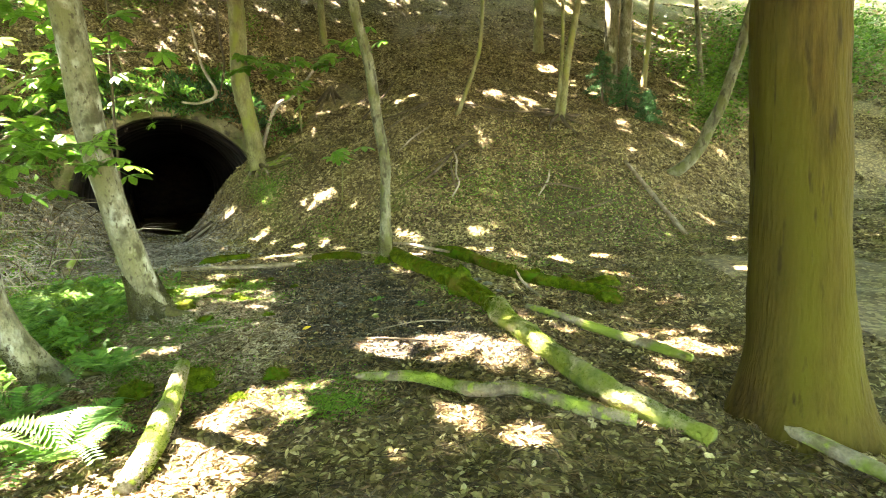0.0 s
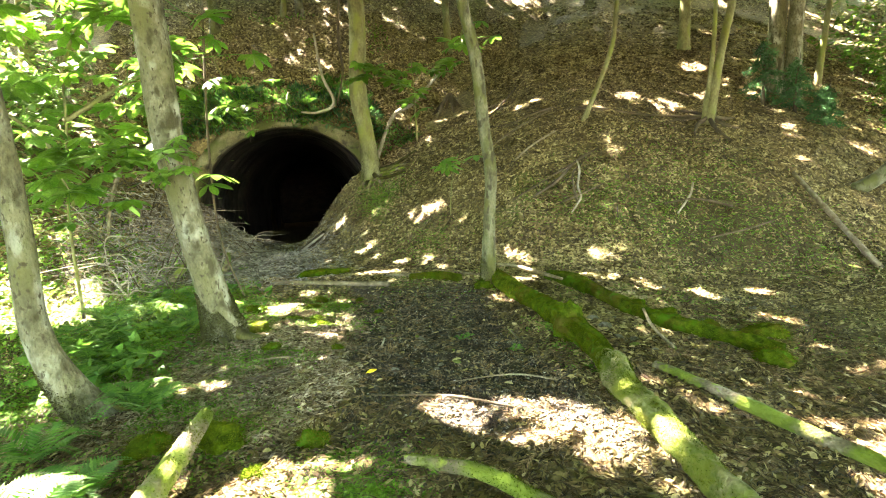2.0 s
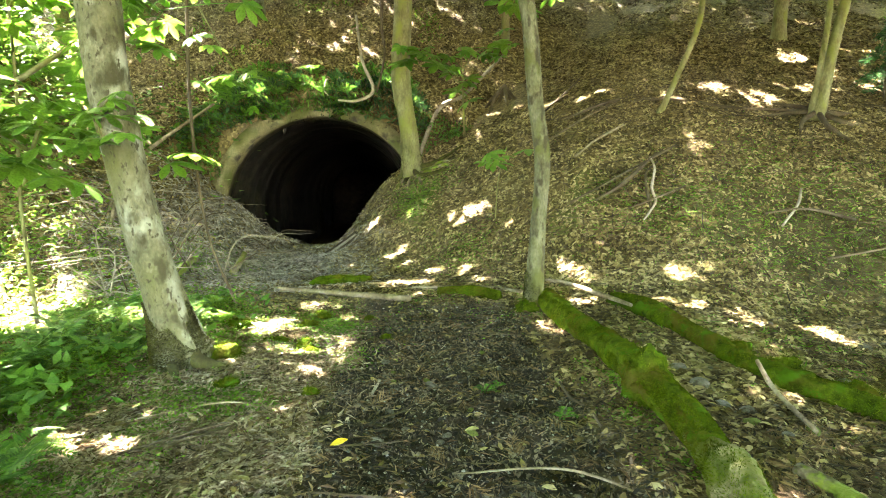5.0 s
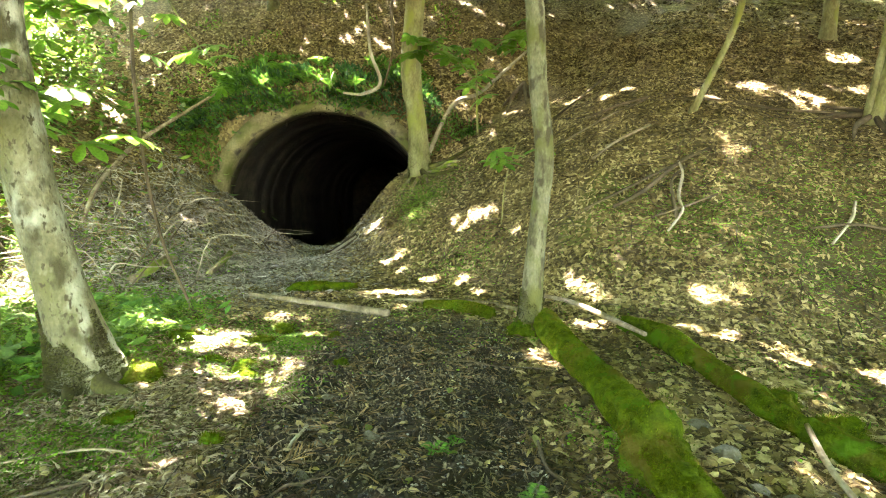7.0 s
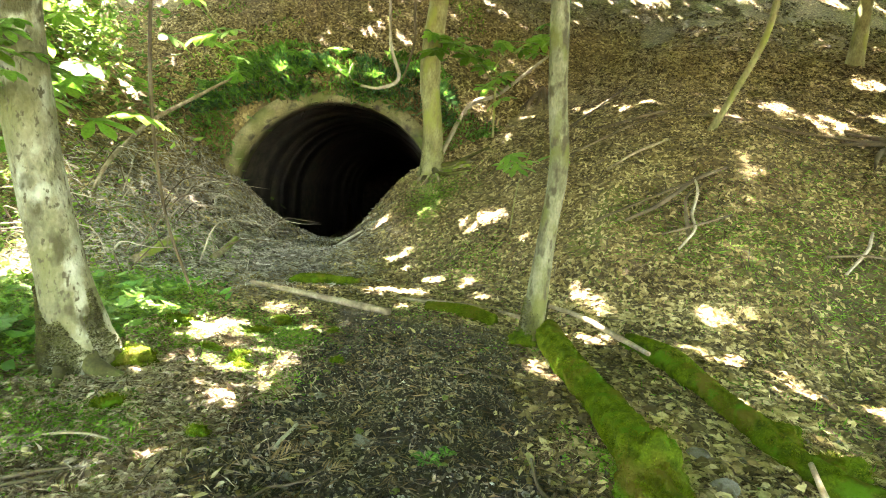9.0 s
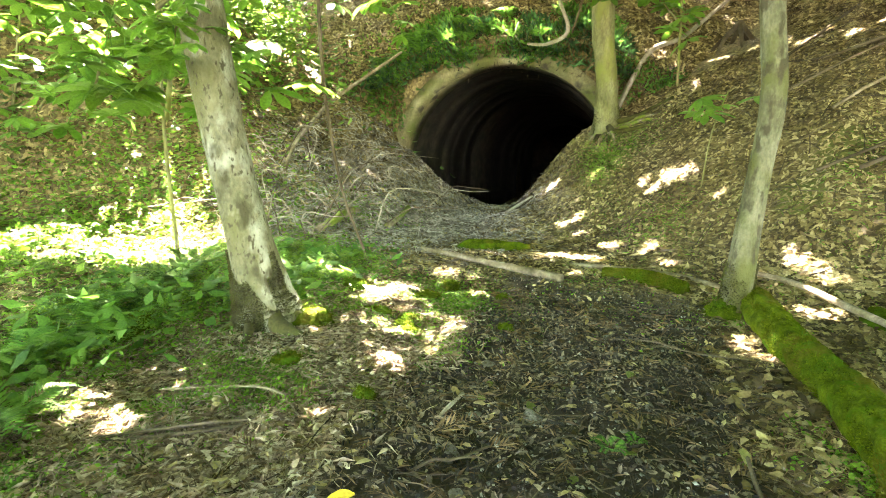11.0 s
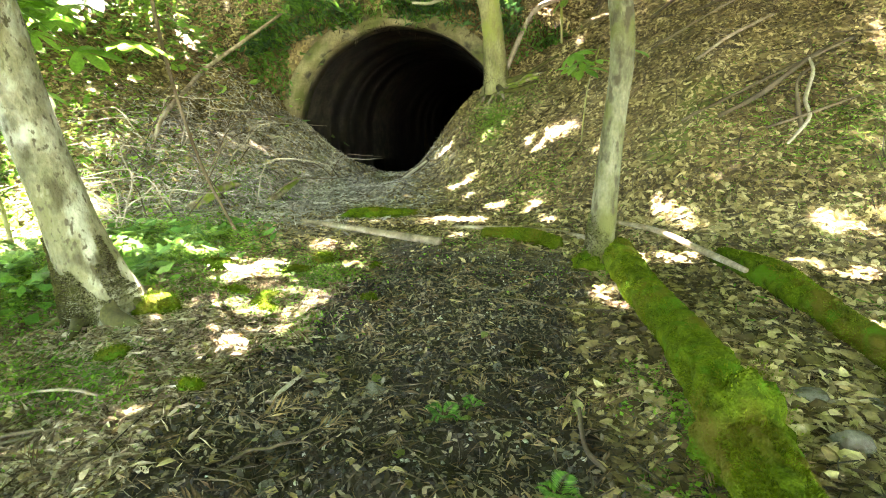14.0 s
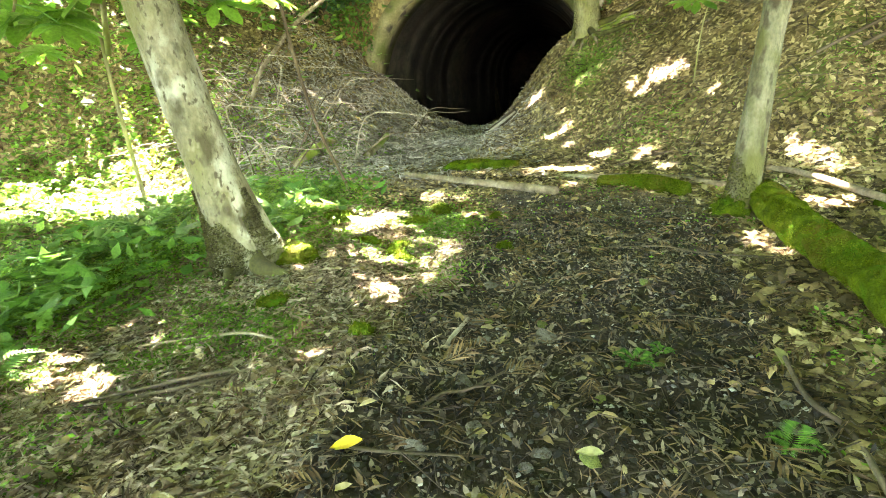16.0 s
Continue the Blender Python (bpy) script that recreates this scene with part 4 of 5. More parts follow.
# ---- stones ----
def stone_mesh(seed, mat, sub=2):
    r = np.random.default_rng(seed)
    bm = bmesh.new()
    bmesh.ops.create_icosphere(bm, subdivisions=sub, radius=1)
    sc = r.uniform(0.65, 1.0, 3)
    sc[2] *= 0.6
    cuts = [(Vector(r.normal(size=3)).normalized(), r.uniform(0.4, 0.75)) for _ in range(9)]
    for v in bm.verts:
        for nrm, d in cuts:
            k = v.co.dot(nrm) - d
            if k > 0:
                v.co -= nrm * k
        v.co = Vector((v.co.x * sc[0], v.co.y * sc[1], v.co.z * sc[2])) * (1 + 0.06 * noise.noise(v.co * 2.2 + Vector((seed, 0, 0))))
    me = bpy.data.meshes.new("stone")
    bm.to_mesh(me)
    bm.free()
    me.materials.append(mat)
    return me


STONES = [stone_mesh(k, M_STONE) for k in range(6)]
MOSSY = [stone_mesh(20 + k, M_STONE_MOSS) for k in range(3)]


def stone(x, y, size, k, mossy=False, group="stones on the path", sink=0.28):
    size = size * 0.72
    r = random.Random(k * 7 + 3)
    me = (MOSSY if mossy else STONES)[k % (3 if mossy else 6)]
    ob = new("stone", me)
    z = float(land(x, y))
    ob.matrix_basis = pose(x, y, z + size * (0.45 - sink), r.uniform(-14, 14), r.uniform(-14, 14), r.uniform(0, 360)) @ Matrix.Diagonal((size, size, size, 1))
    tagged(ob, "small moss-grown stone lying in the dark soil" if mossy else "grey angular stone lying in the dark soil", "stone", group)


for k, (x, y, s, mo) in enumerate([(-3.18, 9.08, 0.07, 0), (-1.39, 6.32, 0.075, 0), (-1.49, 6.1, 0.1, 0), (-1.34, 7.97, 0.08, 1), (-1.53, 7.15, 0.11, 0), (-2.15, 7.57, 0.075, 0), (-0.56, 7.44, 0.08, 1),
                                   (-0.46, 6.99, 0.09, 0), (-0.94, 6.39, 0.09, 1), (0.36, 8.15, 0.15, 0), (0.47, 7.78, 0.17, 0), (1.74, 8.58, 0.18, 0), (0.62, 8.3, 0.1, 0), (0.62, 7.45, 0.1, 0), (0.78, 7.2, 0.12, 1), (0.95, 7.05, 0.1, 0), (-2.12, 7.72, 0.055, 0),
                                   (-2.6, 8.15, 0.09, 1), (-2.35, 7.9, 0.07, 1), (-1.9, 7.05, 0.07, 0), (-1.85, 7.1, 0.06, 1), (-1.62, 7.25, 0.07, 1), (0.8, 7.45, 0.1, 0), (1.0, 7.7, 0.08, 0), (1.15, 7.3, 0.11, 1)]):
    stone(x, y, s, k, bool(mo))
_r = random.Random(5)
for k in range(190):
    x, y = _r.uniform(-2.9, 0.1), _r.uniform(5.2, 9.6)
    if wet(np.array([x]), np.array([y]))[0] > 0.4:
        stone(x, y, _r.uniform(0.022, 0.06), k, _r.random() < 0.12)
for k in range(26):
    stone(_r.uniform(0.3, 3.2), _r.uniform(7.6, 10.4), _r.uniform(0.04, 0.1), k, _r.random() < 0.4, "stones beside the log")
for k in range(24):
    stone(_r.uniform(-8.2, -5.4), _r.uniform(10.5, 15.2), _r.uniform(0.05, 0.11), k, False, "stones before the tunnel")


def pebbles(n, seed):
    r = np.random.default_rng(seed)
    x, y = r.uniform(-4, 1.5, n), r.uniform(4.6, 10.5, n)
    ok = r.uniform(size=n) < 0.12 + 0.88 * wet(x, y)
    x, y = x[ok], y[ok]
    n = len(x)
    s = 0.004 + 0.013 * r.uniform(size=n) ** 3
    c = np.stack([x, y, land(x, y) + s * 0.4], 1)
    o = np.array([[1, 0, 0], [0, 1, 0], [-1, 0, 0], [0, -1, 0], [0, 0, 0.7], [0, 0, -0.7]])
    V = (c[:, None] + o[None] * s[:, None, None] * r.uniform(0.7, 1.3, (n, 6, 1))).reshape(-1, 3)
    i = np.arange(n)[:, None] * 6
    F = np.concatenate([i + [[q, (q + 1) % 4, 4]] for q in range(4)] + [i + [[(q + 1) % 4, q, 5]] for q in range(4)])
    tagged(new("pebbles", fast_mesh("pebbles", V, F, M_PEBBLE, True)), "fine grey grit and pebbles in wet soil", "gravel", kind="stuff")


pebbles(9000, 61)


# ---- moss ----
def fuzz(line, n, height, seed, upper=-0.5):
    """Short moss shoots standing on the upper side of a tube."""
    r = np.random.default_rng(seed)
    i, th = r.uniform(0, len(line) - 1.001, n), r.uniform(0, 2 * np.pi, n)
    k = i.astype(int)
    f = (i - k)[:, None]
    P = line[k] * (1 - f) + line[k + 1] * f
    T = line[k + 1, :3] - line[k, :3]
    T /= np.linalg.norm(T, axis=1)[:, None]
    A = np.cross(T, [[0, 0, 1.0]])
    A /= np.linalg.norm(A, axis=1)[:, None]
    B = np.cross(A, T)
    d = np.cos(th)[:, None] * A + np.sin(th)[:, None] * B
    ok = np.sin(th) > upper
    P, d, T = P[ok], d[ok], T[ok]
    m = d + r.normal(size=d.shape) * 0.45
    m /= np.linalg.norm(m, axis=1)[:, None]
    h = height * r.uniform(0.4, 1.3, len(P))
    c = P[:, :3] + d * (P[:, 3] * (1 + 0.02 * r.normal(size=len(P))))[:, None] + m * (h * 0.4)[:, None]
    s = r.normal(size=d.shape)
    s -= (s * m).sum(1)[:, None] * m
    s /= np.linalg.norm(s, axis=1)[:, None]
    return kites(c, m, s, np.cross(m, s), h, h * 0.35, h * 0.1)


for ob, line, n, hgt, sd in ((log_main, LINE_MAIN, 90000, 0.0065, 71), (log_side, LINE_SIDE, 36000, 0.007, 72), (bare_end, LINE_BARE, 20000, 0.007, 75), (branch_fore, LINE_FORE, 4500, 0.008, 73), (moss_piece, LINE_PIECE, 14000, 0.01, 74)):
    V, F = fuzz(line, n, hgt, sd)
    tagged(part("moss", fast_mesh("moss", V, F, M_MOSSFUZZ), ob, "thick green moss shoots"), kind="stuff")


def moss_clump(x, y, rx, ry, h, seed, label="rounded clump of bright green moss on the litter", turn=0.0):
    r = np.random.default_rng(seed)
    thing = tagged(new("moss_clump"), label, "moss")
    bm = bmesh.new()
    bmesh.ops.create_icosphere(bm, subdivisions=4, radius=1)
    z = float(land(x, y))
    c, s = math.cos(turn), math.sin(turn)
    for v in bm.verts:
        q = v.co * (1 + 0.3 * noise.noise(v.co * 1.7 + Vector((seed, 1, 2))) + 0.22 * noise.noise(v.co * 4 + Vector((seed, 5, 2))) + 0.1 * noise.noise(v.co * 9 + Vector((seed, 7, 2))))
        q = Vector((q.x * rx, q.y * ry, q.z * h))
        v.co = Vector((x + q.x * c - q.y * s, y + q.x * s + q.y * c, z + q.z))
    me = bpy.data.meshes.new("cushion")
    bm.to_mesh(me)
    pts = np.array([v.co[:] for v in bm.verts])
    nrm = np.array([v.normal[:] for v in bm.verts])
    bm.free()
    me.materials.append(M_MOSS)
    me.shade_smooth()
    part("cushion", me, thing)
    n = int(14000 * (rx + ry))
    k = r.integers(0, len(pts), n)
    c0 = pts[k] + r.normal(size=(n, 3)) * np.array([[rx, ry, h]]) * 0.13
    k = k[c0[:, 2] > z - 0.02]
    c0 = c0[c0[:, 2] > z - 0.02]
    m = (c0 - np.array([[x, y, z - 0.3 * h]]))
    m /= np.linalg.norm(m, axis=1)[:, None]
    m = m + r.normal(size=m.shape) * 0.4
    m /= np.linalg.norm(m, axis=1)[:, None]
    s_ = r.normal(size=m.shape)
    s_ -= (s_ * m).sum(1)[:, None] * m
    s_ /= np.linalg.norm(s_, axis=1)[:, None]
    hh = 0.007 * r.uniform(0.5, 1.4, len(c0))
    V, F = kites(c0, m, s_, np.cross(m, s_), hh, hh * 0.4, hh * 0.1)
    tagged(part("moss", fast_mesh("moss", V, F, M_MOSSFUZZ), thing), kind="stuff")
    return thing


for k, row in enumerate([(-1.62, 4.69, 0.13, 0.11, 0.11), (-1.78, 4.2, 0.08, 0.07, 0.05), (-2.33, 6.62, 0.075, 0.065, 0.075), (-3.15, 6.67, 0.12, 0.1, 0.07), (-4.7, 6.2, 0.26, 0.13, 0.16),
                         (-3.75, 7.25, 0.2, 0.15, 0.13), (-3.2, 7.85, 0.12, 0.09, 0.07), (-3.04, 7.72, 0.1, 0.07, 0.06), (-3.65, 8.55, 0.16, 0.1, 0.06), (-3.75, 9.0, 0.18, 0.1, 0.07), (-3.55, 7.8, 0.13, 0.08, 0.05), (-2.44, 8.16, 0.07, 0.06, 0.06), (-4.45, 8.3, 0.2, 0.12, 0.07), (-3.1, 9.05, 0.06, 0.05, 0.06),
                         (0.9, 9.0, 0.2, 0.16, 0.14), (1.25, 8.7, 0.22, 0.16, 0.13), (1.7, 8.3, 0.2, 0.14, 0.12), (2.3, 8.2, 0.24, 0.18, 0.13), (2.1, 7.3, 0.25, 0.2, 0.12), (-2.3, 4.55, 0.2, 0.16, 0.15), (-2.75, 4.4, 0.17, 0.14, 0.12)]):
    moss_clump(*row, 80 + k, turn=k * 1.3)
moss_clump(0.12, 7.4, 0.175, 0.17, 0.36, 110, "domed mossy swelling on the fallen log", 0.3)


# ---- low plants ----
def herbs(name, blobs, size, hmax, mat, label, seed, aspect=0.6):
    r = np.random.default_rng(seed)
    p = blob_points(blobs, r)
    p = p[not_in_tunnel(p[:, 0], p[:, 1])]
    x, y = p[:, 0], p[:, 1]
    n = len(x)
    ok = r.uniform(size=n) > 0.85 * wet(x, y)
    x, y, n = x[ok], y[ok], int(ok.sum())
    hh = hmax * r.uniform(0.05, 1.0, n) * (0.35 + 0.65 * ss(-0.6, 0.6, vnoise(x, y, 2.2, 33)))
    c = np.stack([x, y, land(x, y) + hh], 1)
    a, b, m = frames_on(np.tile([[0, 0, 1.0]], (n, 1)), r, 0.4)
    s = size * r.uniform(0.5, 1.4, n)
    V, F = kites(c, a, b, m, s, s * aspect, -s * r.uniform(0, 0.4, n))
    return tagged(new(name, fast_mesh(name, V, F, mat)), label, "ground plants", kind="stuff")


herbs("ground_herbs", [(-5.3, 6.75, 1.3, 16000), (-6.3, 8.6, 1.0, 12000), (-5.0, 8.2, 0.7, 6000), (-4.9, 5.9, 0.8, 6500), (-4.6, 5.0, 0.8, 3500), (-5.6, 9.0, 0.5, 3500)],
      0.017, 0.17, M_HERB, "bright green feathery herbs carpeting the moist ground", 91)
herbs("ground_herbs", [(-9.6, 8.4, 2.6, 3800), (-11.5, 9, 2.4, 3500), (-8.2, 6.6, 2.0, 3000), (-10.5, 6, 2.5, 3500)], 0.05, 0.22, M_HERB, "sunlit undergrowth of broad green leaves", 92)
herbs("ground_herbs", [(0.05, 7.05, 0.25, 500), (-0.3, 7.8, 0.3, 500), (0.25, 6.4, 0.25, 400), (-1.7, 9.3, 0.8, 1400), (-1.4, 10.5, 0.9, 900), (-5.2, 15.9, 1.0, 2200), (-5.6, 16.3, 0.7, 1500), (-4.4, 13.6, 0.9, 700), (1.2, 12.6, 1.6, 1600),
                       (3.3, 12.8, 1.8, 1600), (2.6, 8.6, 1.6, 900), (-7.6, 11.0, 0.9, 1000), (-8.2, 12.0, 1.0, 1200), (-1.2, 4.3, 0.45, 2600), (-1.0, 4.0, 0.3, 1200), (-2.6, 4.9, 0.8, 1200), (-3.3, 3.6, 0.9, 1500), (0.3, 14.0, 1.5, 1200), (-3.2, 5.6, 0.7, 500), (-3.0, 6.4, 0.9, 700), (-3.5, 7.9, 1.1, 1500), (-3.4, 8.9, 0.9, 1000), (-2.7, 8.4, 0.6, 700), (-2.9, 10.0, 0.8, 800), (0.9, 11.5, 1.5, 900), (-2.5, 12.5, 1.2, 700)],
      0.014, 0.06, M_HERB, "tiny green seedlings and clover-like leaves", 93)


def fern(x, y, size, fronds, seed, label="green fern with arching feathery fronds", z=None):
    r = random.Random(seed)
    thing = tagged(new("fern"), label, "fern")
    z = float(land(x, y)) if z is None else z
    for k in range(fronds):
        az = 2 * math.pi * k / fronds + r.uniform(-0.3, 0.3)
        ln = size * r.uniform(0.75, 1.15)
        rise = r.uniform(0.45, 0.75)
        C, A, B, M, LL, W = [], [], [], [], [], []
        for s in np.linspace(0.12, 1, 20):
            rad, h = ln * s * 0.9, ln * rise * math.sin(s * 2.3) * 0.75
            p = np.array([x + math.cos(az) * rad, y + math.sin(az) * rad, z + 0.02 + h])
            t = np.array([math.cos(az), math.sin(az), rise * 1.3 * math.cos(s * 2.3)])
            t /= np.linalg.norm(t)
            side = np.array([-math.sin(az), math.cos(az), 0])
            w = ln * 0.21 * math.sin(min(1, s * 1.25 + 0.1) * math.pi * 0.93) + 0.008
            for sg in (-1, 1):
                d = side * sg * 0.93 + t * 0.35
                d /= np.linalg.norm(d)
                C.append(p + d * w)
                A.append(d)
                B.append(t)
                M.append(np.cross(d, t) * sg)
                LL.append(w)
                W.append(ln * 0.018 + w * 0.06)
        V, F = kites(np.array(C), np.array(A), np.array(B), np.array(M), np.array(LL), np.array(W), -np.array(LL) * 0.12)
        part("frond", fast_mesh("frond", V, F, M_FERN), thing)
    return thing


for k, (x, y, s, f) in enumerate([(-3.3, 4.95, 0.42, 8), (-3.55, 5.2, 0.34, 7), (-2.6, 3.3, 0.5, 9), (-2.75, 3.7, 0.4, 7), (-5.25, 6.2, 0.5, 8), (-4.8, 6.0, 0.42, 7), (-5.6, 6.9, 0.45, 8), (-4.9, 7.6, 0.4, 7), (-6.4, 8.5, 0.4, 8), (-5.9, 8.9, 0.36, 7), (-4.6, 5.5, 0.38, 7), (-6.3, 7.5, 0.45, 7), (-3.6, 4.2, 0.4, 7)]):
    fern(x, y, s, f, 300 + k)


# ---- broad-leaved branches ----
def palmate_mesh(seed, leaflets=7):
    """A horse-chestnut leaf of unit size: drooping obovate leaflets from one stalk."""
    r = np.random.default_rng(seed)
    V, F = [], []
    for k in range(leaflets):
        az = (k - (leaflets - 1) / 2) * (4.6 / leaflets)
        ln = (1.0 - 0.1 * abs(k - (leaflets - 1) / 2)) * r.uniform(0.9, 1.1)
        d, s = np.array([math.cos(az), math.sin(az), 0]), np.array([-math.sin(az), math.cos(az), 0])
        base = len(V)
        for t, w in ((0.0, 0.02), (0.3, 0.12), (0.62, 0.22), (0.85, 0.16), (1.0, 0.01)):
            droop = -0.28 * t * t + r.normal() * 0.01
            for q in (-1, 0, 1):
                V.append(d * t * ln + s * q * w * ln + np.array([0, 0, droop + (0.035 if q else 0.0)]))
        for i in range(4):
            for j in range(2):
                a = base + i * 3 + j
                F.append((a, a + 1, a + 4, a + 3))
    return mesh("leaf", V, F, M_CHESTNUT)


LEAVES = [palmate_mesh(k, n) for k, n in ((1, 7), (2, 5), (3, 7), (4, 6))]


def leafy(name, label, limbs, count, size, seed, mat=M_BARK_GREEN, spread=0.35, category="sapling", tail=0.35):
    """A sapling or branch: limbs as tubes and palmate leaves along their outer parts."""
    r = random.Random(seed)
    thing = tagged(new(name), label, category)
    for q, pts in enumerate(limbs):
        line = smooth_line(pts, 18)
        V, F = tube(line, 6, 0.05, seed + q)
        part("limb", mesh("limb", V, F, mat), thing)
        for k in range(count):
            f = tail + (1 - tail) * r.random()
            p = line[min(17, int(f * 17.99))]
            az = r.uniform(0, 360)
            o = Vector((r.gauss(0, spread), r.gauss(0, spread), r.gauss(0, spread * 0.5)))
            c = Vector(p[:3]) + o
            leaf = part("leaf", LEAVES[r.randrange(4)], thing)
            s = size * r.uniform(0.65, 1.2)
            leaf.matrix_basis = pose(c.x, c.y, c.z, r.uniform(-28, 28), r.uniform(-28, 28), az) @ Matrix.Diagonal((s, s, s, 1))
            if k % 2 == 0:
                st = smooth_line([(*p[:3], 0.006), (*(Vector(p[:3]) + o * 0.6 + Vector((0, 0, 0.03))), 0.005), (*c, 0.004)], 5)
                V, F = tube(st, 4, 0)
                part("stalk", mesh("stalk", V, F, M_FERN), thing)
    return thing


leafy("chestnut_sapling", "leafy chestnut sapling with large palmate light green leaves", [
    [(-6.6, 7.4, -0.2, 0.024), (-6.5, 7.3, 1.2, 0.02), (-6.2, 7.2, 2.6, 0.017), (-5.9, 7.0, 4.2, 0.01)],
    [(-6.4, 7.3, 1.4, 0.03), (-5.9, 7.2, 2.0, 0.022), (-5.2, 7.1, 2.1, 0.015), (-4.9, 7.0, 2.0, 0.01)],
    [(-6.3, 7.2, 2.0, 0.03), (-6.6, 6.7, 2.6, 0.02), (-6.9, 6.2, 2.8, 0.012)],
    [(-6.2, 7.2, 2.5, 0.03), (-5.5, 7.6, 3.0, 0.02), (-4.9, 8.0, 3.3, 0.012)],
    [(-6.0, 7.1, 3.2, 0.025), (-5.4, 6.9, 3.6, 0.018), (-4.8, 7.3, 4.0, 0.01)],
    [(-6.3, 7.3, 1.8, 0.025), (-5.8, 6.6, 1.9, 0.018), (-5.3, 6.3, 1.6, 0.01)]], 30, 0.3, 401, spread=0.42)
leafy("chestnut_branch", "low chestnut twig with drooping palmate leaves before a pale trunk", [
    [(-4.2, 6.75, 2.2, 0.012), (-4.15, 6.5, 1.95, 0.01), (-4.05, 6.42, 1.72, 0.006)]], 15, 0.22, 402, spread=0.16, category="branch")
leafy("chestnut_branch", "thin chestnut branch with bright spread leaves before the tunnel", [
    [(-4.72, 8.13, 3.6, 0.012), (-4.9, 8.7, 3.2, 0.01), (-5.05, 9.2, 2.9, 0.008), (-5.1, 9.5, 2.7, 0.006)]], 9, 0.28, 403, spread=0.28, tail=0.7, category="branch")
leafy("chestnut_sapling", "bushy bright green sapling growing above the eroded bank", [
    [(-4.6, 17.6, 2.6, 0.03), (-4.5, 17.2, 3.8, 0.025), (-4.4, 16.8, 4.8, 0.015)],
    [(-4.5, 17.2, 3.8, 0.02), (-5.0, 16.6, 4.5, 0.015), (-5.3, 16.3, 4.7, 0.008)],
    [(-4.5, 17.0, 4.2, 0.02), (-3.8, 16.6, 4.6, 0.015), (-3.3, 16.4, 4.5, 0.008)]], 11, 0.42, 404, spread=0.35)
leafy("chestnut_sapling", "small seedling with a few broad leaves on the slope", [[(-2.7, 13.6, 0.6, 0.012), (-2.6, 13.5, 1.4, 0.01), (-2.4, 13.4, 2.0, 0.007)]], 7, 0.32, 405, spread=0.32, tail=0.75)
leafy("chestnut_branch", "branch with large leaves hanging from the slim tree", [[(-1.3, 9.88, 3.6, 0.02), (-1.6, 10.6, 3.9, 0.014), (-1.9, 11.6, 3.8, 0.008)]], 7, 0.28, 406, spread=0.3, tail=0.6, category="branch")
leafy("chestnut_sapling", "sunlit leafy sapling in the clearing", [
    [(-13.0, 7.0, 0.3, 0.04), (-12.8, 7.2, 1.8, 0.03), (-12.5, 7.4, 3.4, 0.02)],
    [(-12.9, 7.1, 1.0, 0.03), (-12.2, 7.8, 2.2, 0.02), (-11.6, 8.2, 2.6, 0.01)],
    [(-13.0, 10.5, 1.0, 0.04), (-12.8, 10.5, 2.4, 0.03), (-12.3, 10.6, 4.2, 0.02)]], 34, 0.34, 407, spread=0.7)
herbs("shrub_leaves", [(9.4, 20.2, 1.0, 900), (8.6, 18.6, 0.7, 500), (10.5, 22.5, 1.3, 1200)], 0.07, 1.5, M_LEAF, "leafy shrubs on the slope behind the cedar", 90, 0.5)
herbs("shrub_leaves", [(13, 27, 3, 2600), (19, 31, 5, 5000), (25, 37, 6, 5000)], 0.13, 2.6, M_LEAF, "dense undergrowth under the far trees", 89, 0.5)
herbs("shrub_leaves", [(-14.5, 12.5, 3.2, 5000), (-15.5, 8.0, 3.5, 5000), (-13.5, 16.0, 2.6, 3000), (-14.5, 3.5, 3.5, 4000)], 0.11, 3.2, M_LEAF, "leafy green shrubs behind the clearing", 94, 0.5)


# ---- vines, roots, snags ----
def strand(name, rows, mat, label, category, seg=7, n=26, lump=0.08, seed=1):
    V, F = tube(smooth_line(rows, n), seg, lump, seed)
    return tagged(new(name, mesh(name, V, F, mat)), label, category)


strand("vine", [(-4.6, 8.1, 6.5, 0.018), (-4.65, 8.1, 4.2, 0.018), (-4.9, 8.25, 2.2, 0.018), (-5.2, 8.7, 0.75, 0.018), (-5.15, 9.1, -0.3, 0.02)], M_TWIG, "thin woody vine hanging to the ground beside the tunnel", "vine", seed=3)
strand("vine", [(-7.4, 16.9, 5.9, 0.035), (-7.0, 16.4, 4.6, 0.04), (-6.55, 16.1, 3.75, 0.045), (-7.0, 16.0, 3.5, 0.04), (-7.5, 15.95, 3.55, 0.03)], M_PALE, "pale crooked vine looping above the tunnel arch", "vine", seed=5)
strand("vine", [(-6.3, 16.6, 7.5, 0.035), (-6.4, 16.4, 5.6, 0.035), (-6.25, 16.2, 4.6, 0.03), (-6.5, 16.2, 3.7, 0.025)], M_TWIG, "brown vine hanging in a bundle by the tree", "vine", seed=6)
strand("vine", [(-8.6, 17.6, 4.2, 0.02), (-8.4, 16.9, 4.3, 0.02), (-8.3, 16.6, 3.95, 0.02), (-8.15, 16.6, 3.75, 0.012)], M_PALE, "bleached stub of dead branch sticking from the bank", "branch", seed=7)
def laid(rows):
    out = []
    for x, y, h, r in rows:
        out.append((x, y, float(surface(x, y)) + h, r))
    return out


